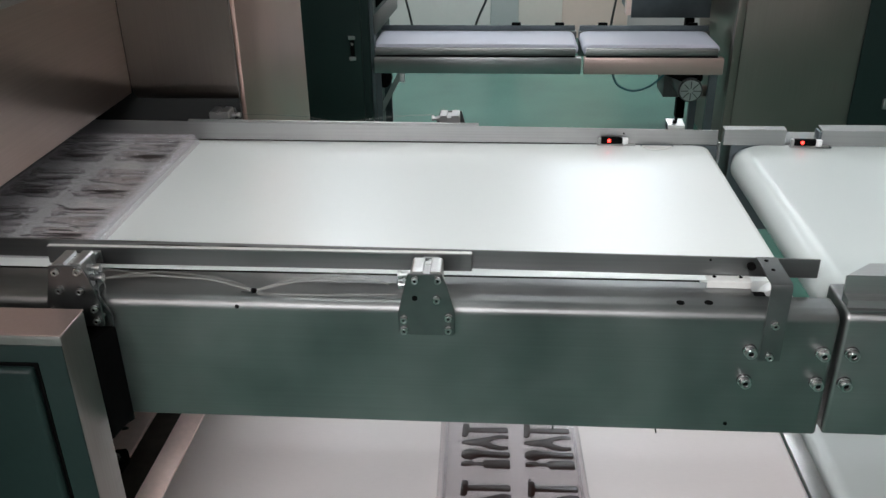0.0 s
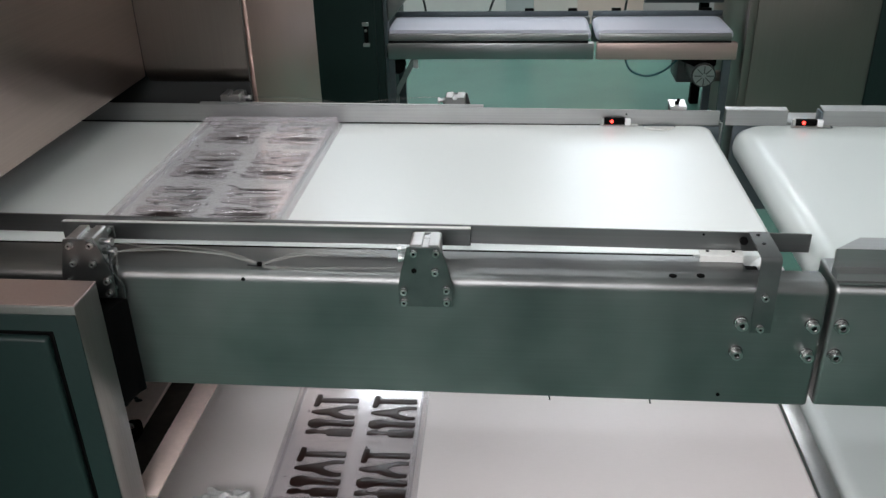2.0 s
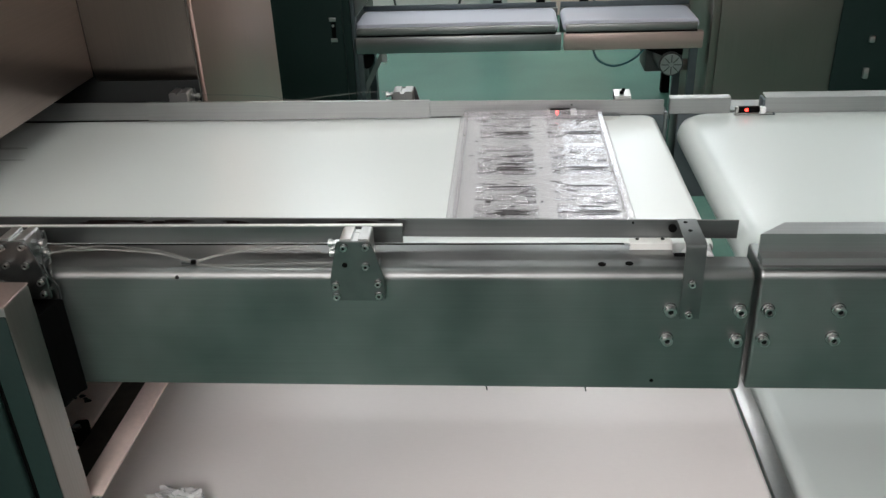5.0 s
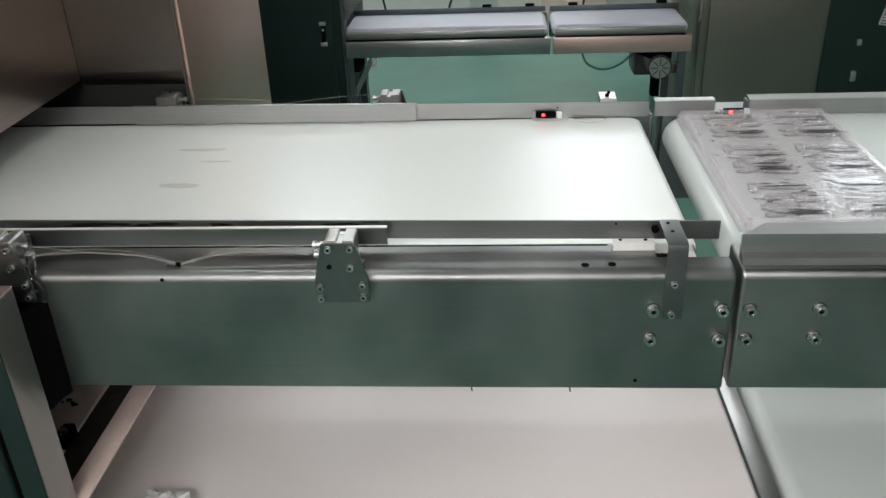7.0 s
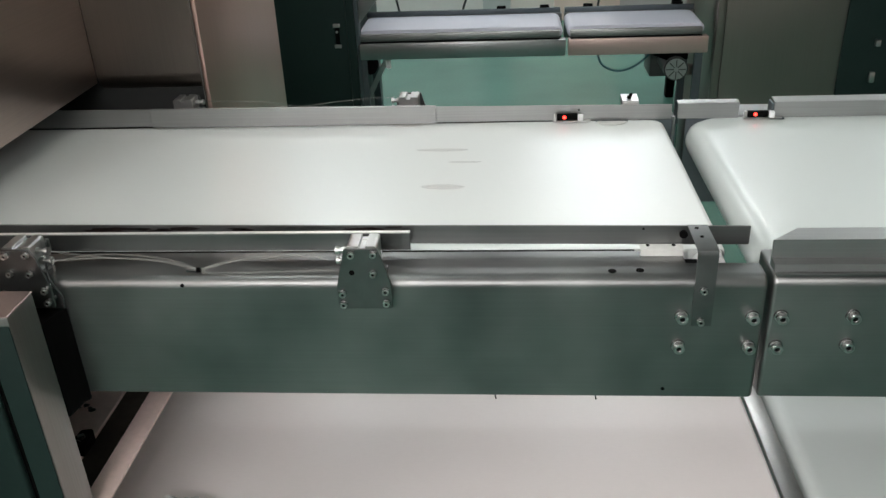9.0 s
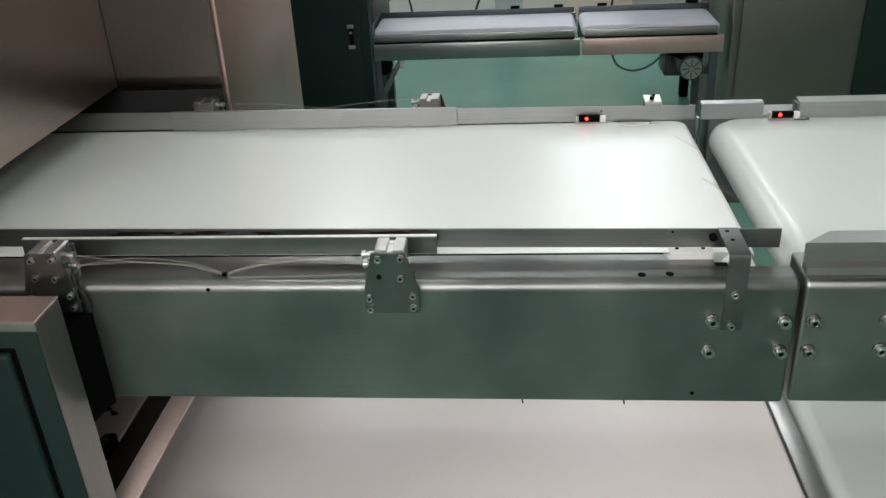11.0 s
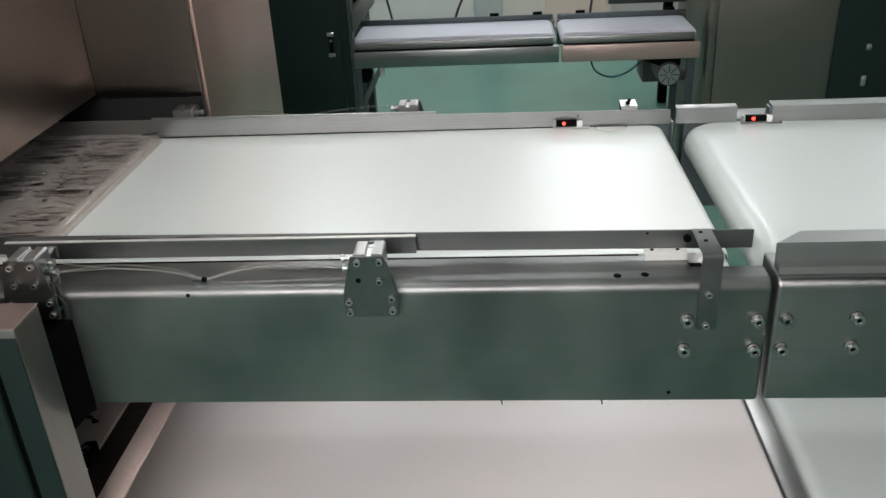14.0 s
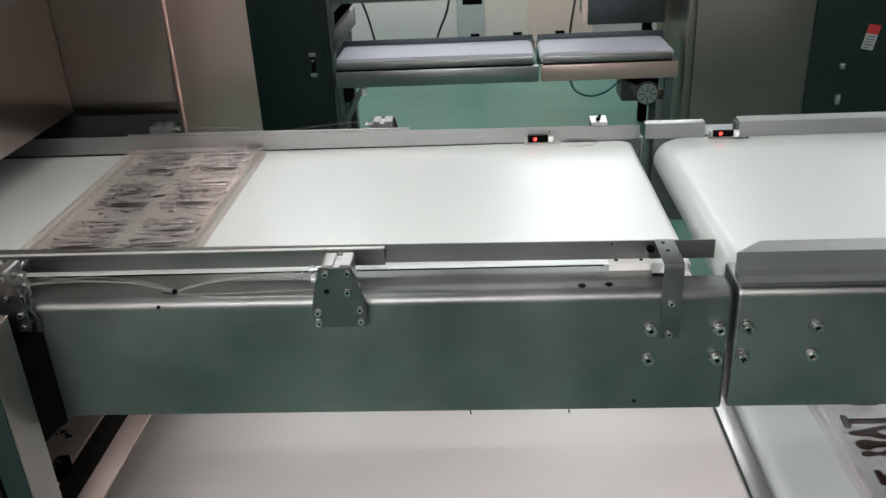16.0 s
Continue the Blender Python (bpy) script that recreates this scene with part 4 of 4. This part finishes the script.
def edge_mesh(name, pts, w, h, material):
    """A thin line of residue round a tool's outline."""
    bm = B()
    cx = sum(p[0] for p in pts) / len(pts)
    k = len(pts)
    rows = []
    for u, v in pts:
        d = Vector((u - cx, v * 3, 0)).normalized() * w
        rows.append((bm.verts.new((u, v, 0)), bm.verts.new((u + d.x, v + d.y, 0)), bm.verts.new((u + d.x, v + d.y, h)), bm.verts.new((u, v, h))))
    for i in range(k):
        if i % 5 == 2:
            continue
        a, b = rows[i], rows[(i + 1) % k]
        for q in range(4):
            bm.faces.new((a[q], a[(q + 1) % 4], b[(q + 1) % 4], b[q]))
    bmesh.ops.recalc_face_normals(bm, faces=bm.faces)
    return mesh_of(name, bm, material)


CHOC_TOOLS = [tool_mesh("chocolate_" + n, [(u, v * 1.30) for u, v in p], 0.0022, CHOC, 0.93) for n, p in tool_outlines()]
CLEAR_TOOLS = [tool_mesh("cavity_" + n, p, 0.008, BUMP, 0.12) for n, p in tool_outlines()]
EDGES = [edge_mesh("edge_" + n, p, 0.0012, 0.003, EDGE) for n, p in tool_outlines()]
rng = random.Random(5)


def tray_body(material):
    bm = B()
    prism(bm, [(0.0015, 0.0015), (TW - 0.0015, 0.0015), (TW - 0.0015, TL - 0.0015), (0.0015, TL - 0.0015)], "z", 0.0005, TH * 0.55, 0.001, 1)
    return bm


def tray_rim(k):
    """One of four flared rim walls, wider at the foot."""
    w, f = 0.009, 0.010
    sec = [(-f, 0.0), (-f, 0.0025), (0.0, TH), (w, TH), (w, TH * 0.5), (0.001, 0.0)]
    bm = B()
    if k < 2:
        prism(bm, sec if k == 0 else [(TW - u, v) for u, v in sec], "y", 0, TL)
    else:
        prism(bm, sec if k == 2 else [(TL - u, v) for u, v in sec], "x", 0, TW)
    return bm


def fleck(bm, x, y, z, lx, ly, ang):
    pts = []
    for k in range(9):
        a = k * 2 * math.pi / 9
        r = 1 + rng.uniform(-0.35, 0.35)
        u, v = math.cos(a) * lx * r, math.sin(a) * ly * r
        pts.append((x + u * math.cos(ang) - v * math.sin(ang), y + u * math.sin(ang) + v * math.cos(ang)))
    prism(bm, pts, "z", z, z + 0.0009)
    return bm


def crumb(t, x, y, z, lx, ly, ang):
    return part("residue", fleck(B(), x, y, z, lx, ly, ang), RESIDUE, t, "dark chocolate residue", False)


def tray(label, filled, smear, mess):
    t = thing("mould_tray", label, "mould tray", group="mould trays")
    film = PLASTIC_BROWN if smear else PLASTIC
    part("body", tray_body(film), film, t, "clear plastic tray")
    for k in range(4):
        part("rim", tray_rim(k), film, t)
    z = TH * 0.55
    for g in range(3):
        for c in range(2):
            for k in range(4):
                y = TL - 0.026 - g * 0.187 - ROWS_Y[k]
                x = 0.038 + c * 0.137
                ob = part("chocolate" if filled else "cavity", CHOC_TOOLS[k] if filled else CLEAR_TOOLS[k], None, t)
                ob.location = (x, y, z + 0.0002)
                if not filled:
                    part("residue", EDGES[k], None, t).location = (x, y, z + 0.0003)
                    if k == 3 or rng.random() < 0.35:
                        for q in range(3 if k == 3 else 1):
                            crumb(t, x + rng.uniform(0.055, 0.075), y - 0.009 + 0.007 * q + rng.uniform(-.002, .002), z + 0.0088, rng.uniform(0.022, 0.038), rng.uniform(0.0013, 0.0030), rng.uniform(-.06, .06))
                    for q in range(rng.randint(1, 3)):
                        crumb(t, x + rng.uniform(0.0, 0.1), y + rng.uniform(-.016, .016), z + 0.0088, rng.uniform(0.003, 0.012), rng.uniform(0.0008, 0.0018), rng.uniform(-.5, .5))
    for q in range(mess):
        crumb(t, rng.uniform(0.015, TW - 0.02), rng.uniform(0.02, TL - 0.02), z + 0.0002, rng.uniform(0.002, 0.010 if smear else 0.008), rng.uniform(0.001, 0.005 if smear else 0.003), rng.uniform(-.7, .7))
    if smear:
        crumb(t, TW - 0.012, TL - 0.006, TH + 0.0002, 0.016, 0.009, 0.2)
        crumb(t, TW - 0.045, TL - 0.006, TH + 0.0002, 0.008, 0.002, 0.1)
        crumb(t, 0.16, 0.26, z + 0.0085, 0.011, 0.006, 0.4)
        # extra crumbs darken the trailing far corner, part leavings, part painted shade
        for q in range(10):
            u, v = rng.random() ** 1.4, rng.random() ** 1.6
            crumb(t, 0.014 + 0.20 * u, TL - 0.03 - 0.36 * v, z + 0.0087, rng.uniform(0.004, 0.013), rng.uniform(0.002, 0.005), rng.uniform(-.5, .5))
        for y in (0.09, 0.21, 0.265, 0.37, 0.44):
            crumb(t, TW - 0.004, y, TH + 0.0002, 0.0028, rng.uniform(0.004, 0.011), rng.uniform(-.2, .2))
    crumb(t, 0.006, TL * 0.72, TH + 0.0002, 0.003, 0.002, 0)
    return t


tray_a = tray("clear plastic mould tray with emptied tool cavities", False, False, 8)
tray_b = tray("clear plastic mould tray smeared with chocolate crumbs", False, True, 52)
tray_c = tray("clear plastic mould tray filled with chocolate tools", True, False, 10)
tray_d = copy_thing(tray_c, pose(2.2, 0, 0))


smears = []
for sy, sl, sw in ((0.537, 0.046, 0.007), (0.348, 0.044, 0.011), (0.690, 0.040, 0.004), (0.470, 0.03, 0.004)):
    sm = tagged(part("chocolate_smear", fleck(B(), 0, 0, 0, sl, sw, 0.0), SMEAR, None, "", False), "faint brown chocolate smear on the white belt", "smear", "belt smears")
    smears.append((sm, sy, (0.0, 0.006, -0.086, 0.05)[len(smears)]))


def motions():
    for sm, sy, dx in smears:
        t1 = 9.0 + (0.526 - 0.079 - dx) / 0.2291
        rows = [(q, pose(0.526 + 0.2291 * (q - t1), sy, BZ + 0.0003)) for q in range(0, int(t1 - 0.1) + 1)]
        rows.append((t1, pose(0.526, sy, BZ + 0.0003)))
        for k, a in enumerate((30, 75, 120, 165, 180)):
            r = 0.0143
            rows.append((t1 + 0.06 * (k + 1), pose(0.527 + r * math.sin(radians(a)), sy, BZ - 0.014 + r * math.cos(radians(a)), 0, a, 0)))
        rows.append((16, pose(-0.4, sy, BZ - 0.0283, 0, 180, 0)))
        walk(sm, rows)

    def slide(ob, rows, y, z, turn=0.0):
        walk(ob, [(t, pose(x - TW, y, z, 0, 0, turn)) for t, x in rows])
    zu, zl = BZ + 0.0003, LZ + 0.0003
    slide(tray_a, [(0, -0.567), (0.6, -0.565), (1, -0.498), (1.5, -0.384), (2, -0.269), (2.5, -0.155), (3, -0.042), (3.5, 0.070), (4, 0.189), (4.5, 0.300), (5, 0.420), (5.2, 0.467), (7.3, 0.985), (7.5, 1.030), (8, 1.137), (8.5, 1.254), (9, 1.37), (16, 2.95)], 0.137, zu)
    slide(tray_b, [(0, -1.6), (8.4, -1.6), (9.2, -1.45), (12, -0.825), (12.5, -0.713), (13, -0.610), (13.3, -0.570), (14.5, -0.565), (15, -0.512), (15.5, -0.388), (16, -0.277)], 0.133, zu)
    slide(tray_c, [(0, 0.288), (0.5, 0.195), (1, 0.107), (1.5, 0.025), (2, -0.068), (2.5, -0.164), (3, -0.250), (3.5, -0.343), (4, -0.445), (4.5, -0.530), (5, -0.62), (9, -1.34), (10.4, -1.55), (16, -1.55)], 0.152, zl, 1.6)
    slide(tray_d, [(0, 2.6), (8.5, 2.6), (9.5, 2.46), (15, 1.437), (16, 1.257)], 0.155, zl)
    # the pushed rails tap the trays straight, five strokes every two seconds
    push, reach = [(0, 1.0)], 0.012
    for k in range(40):
        push += [(0.4 * k + 0.12, 1.0), (0.4 * k + 0.18, 0.0), (0.4 * k + 0.32, 0.0), (0.4 * k + 0.38, 1.0)]
    push.append((16, 1.0))
    for ob in (near_move, far_move):
        walk(ob, [(t, pose(0, reach * a, 0)) for t, a in push])
    for ob, sign in zip(RODS, (1, 1, -1, -1)):
        walk(ob, [(t, pose(0, sign * reach * a, 0)) for t, a in push])


motions()
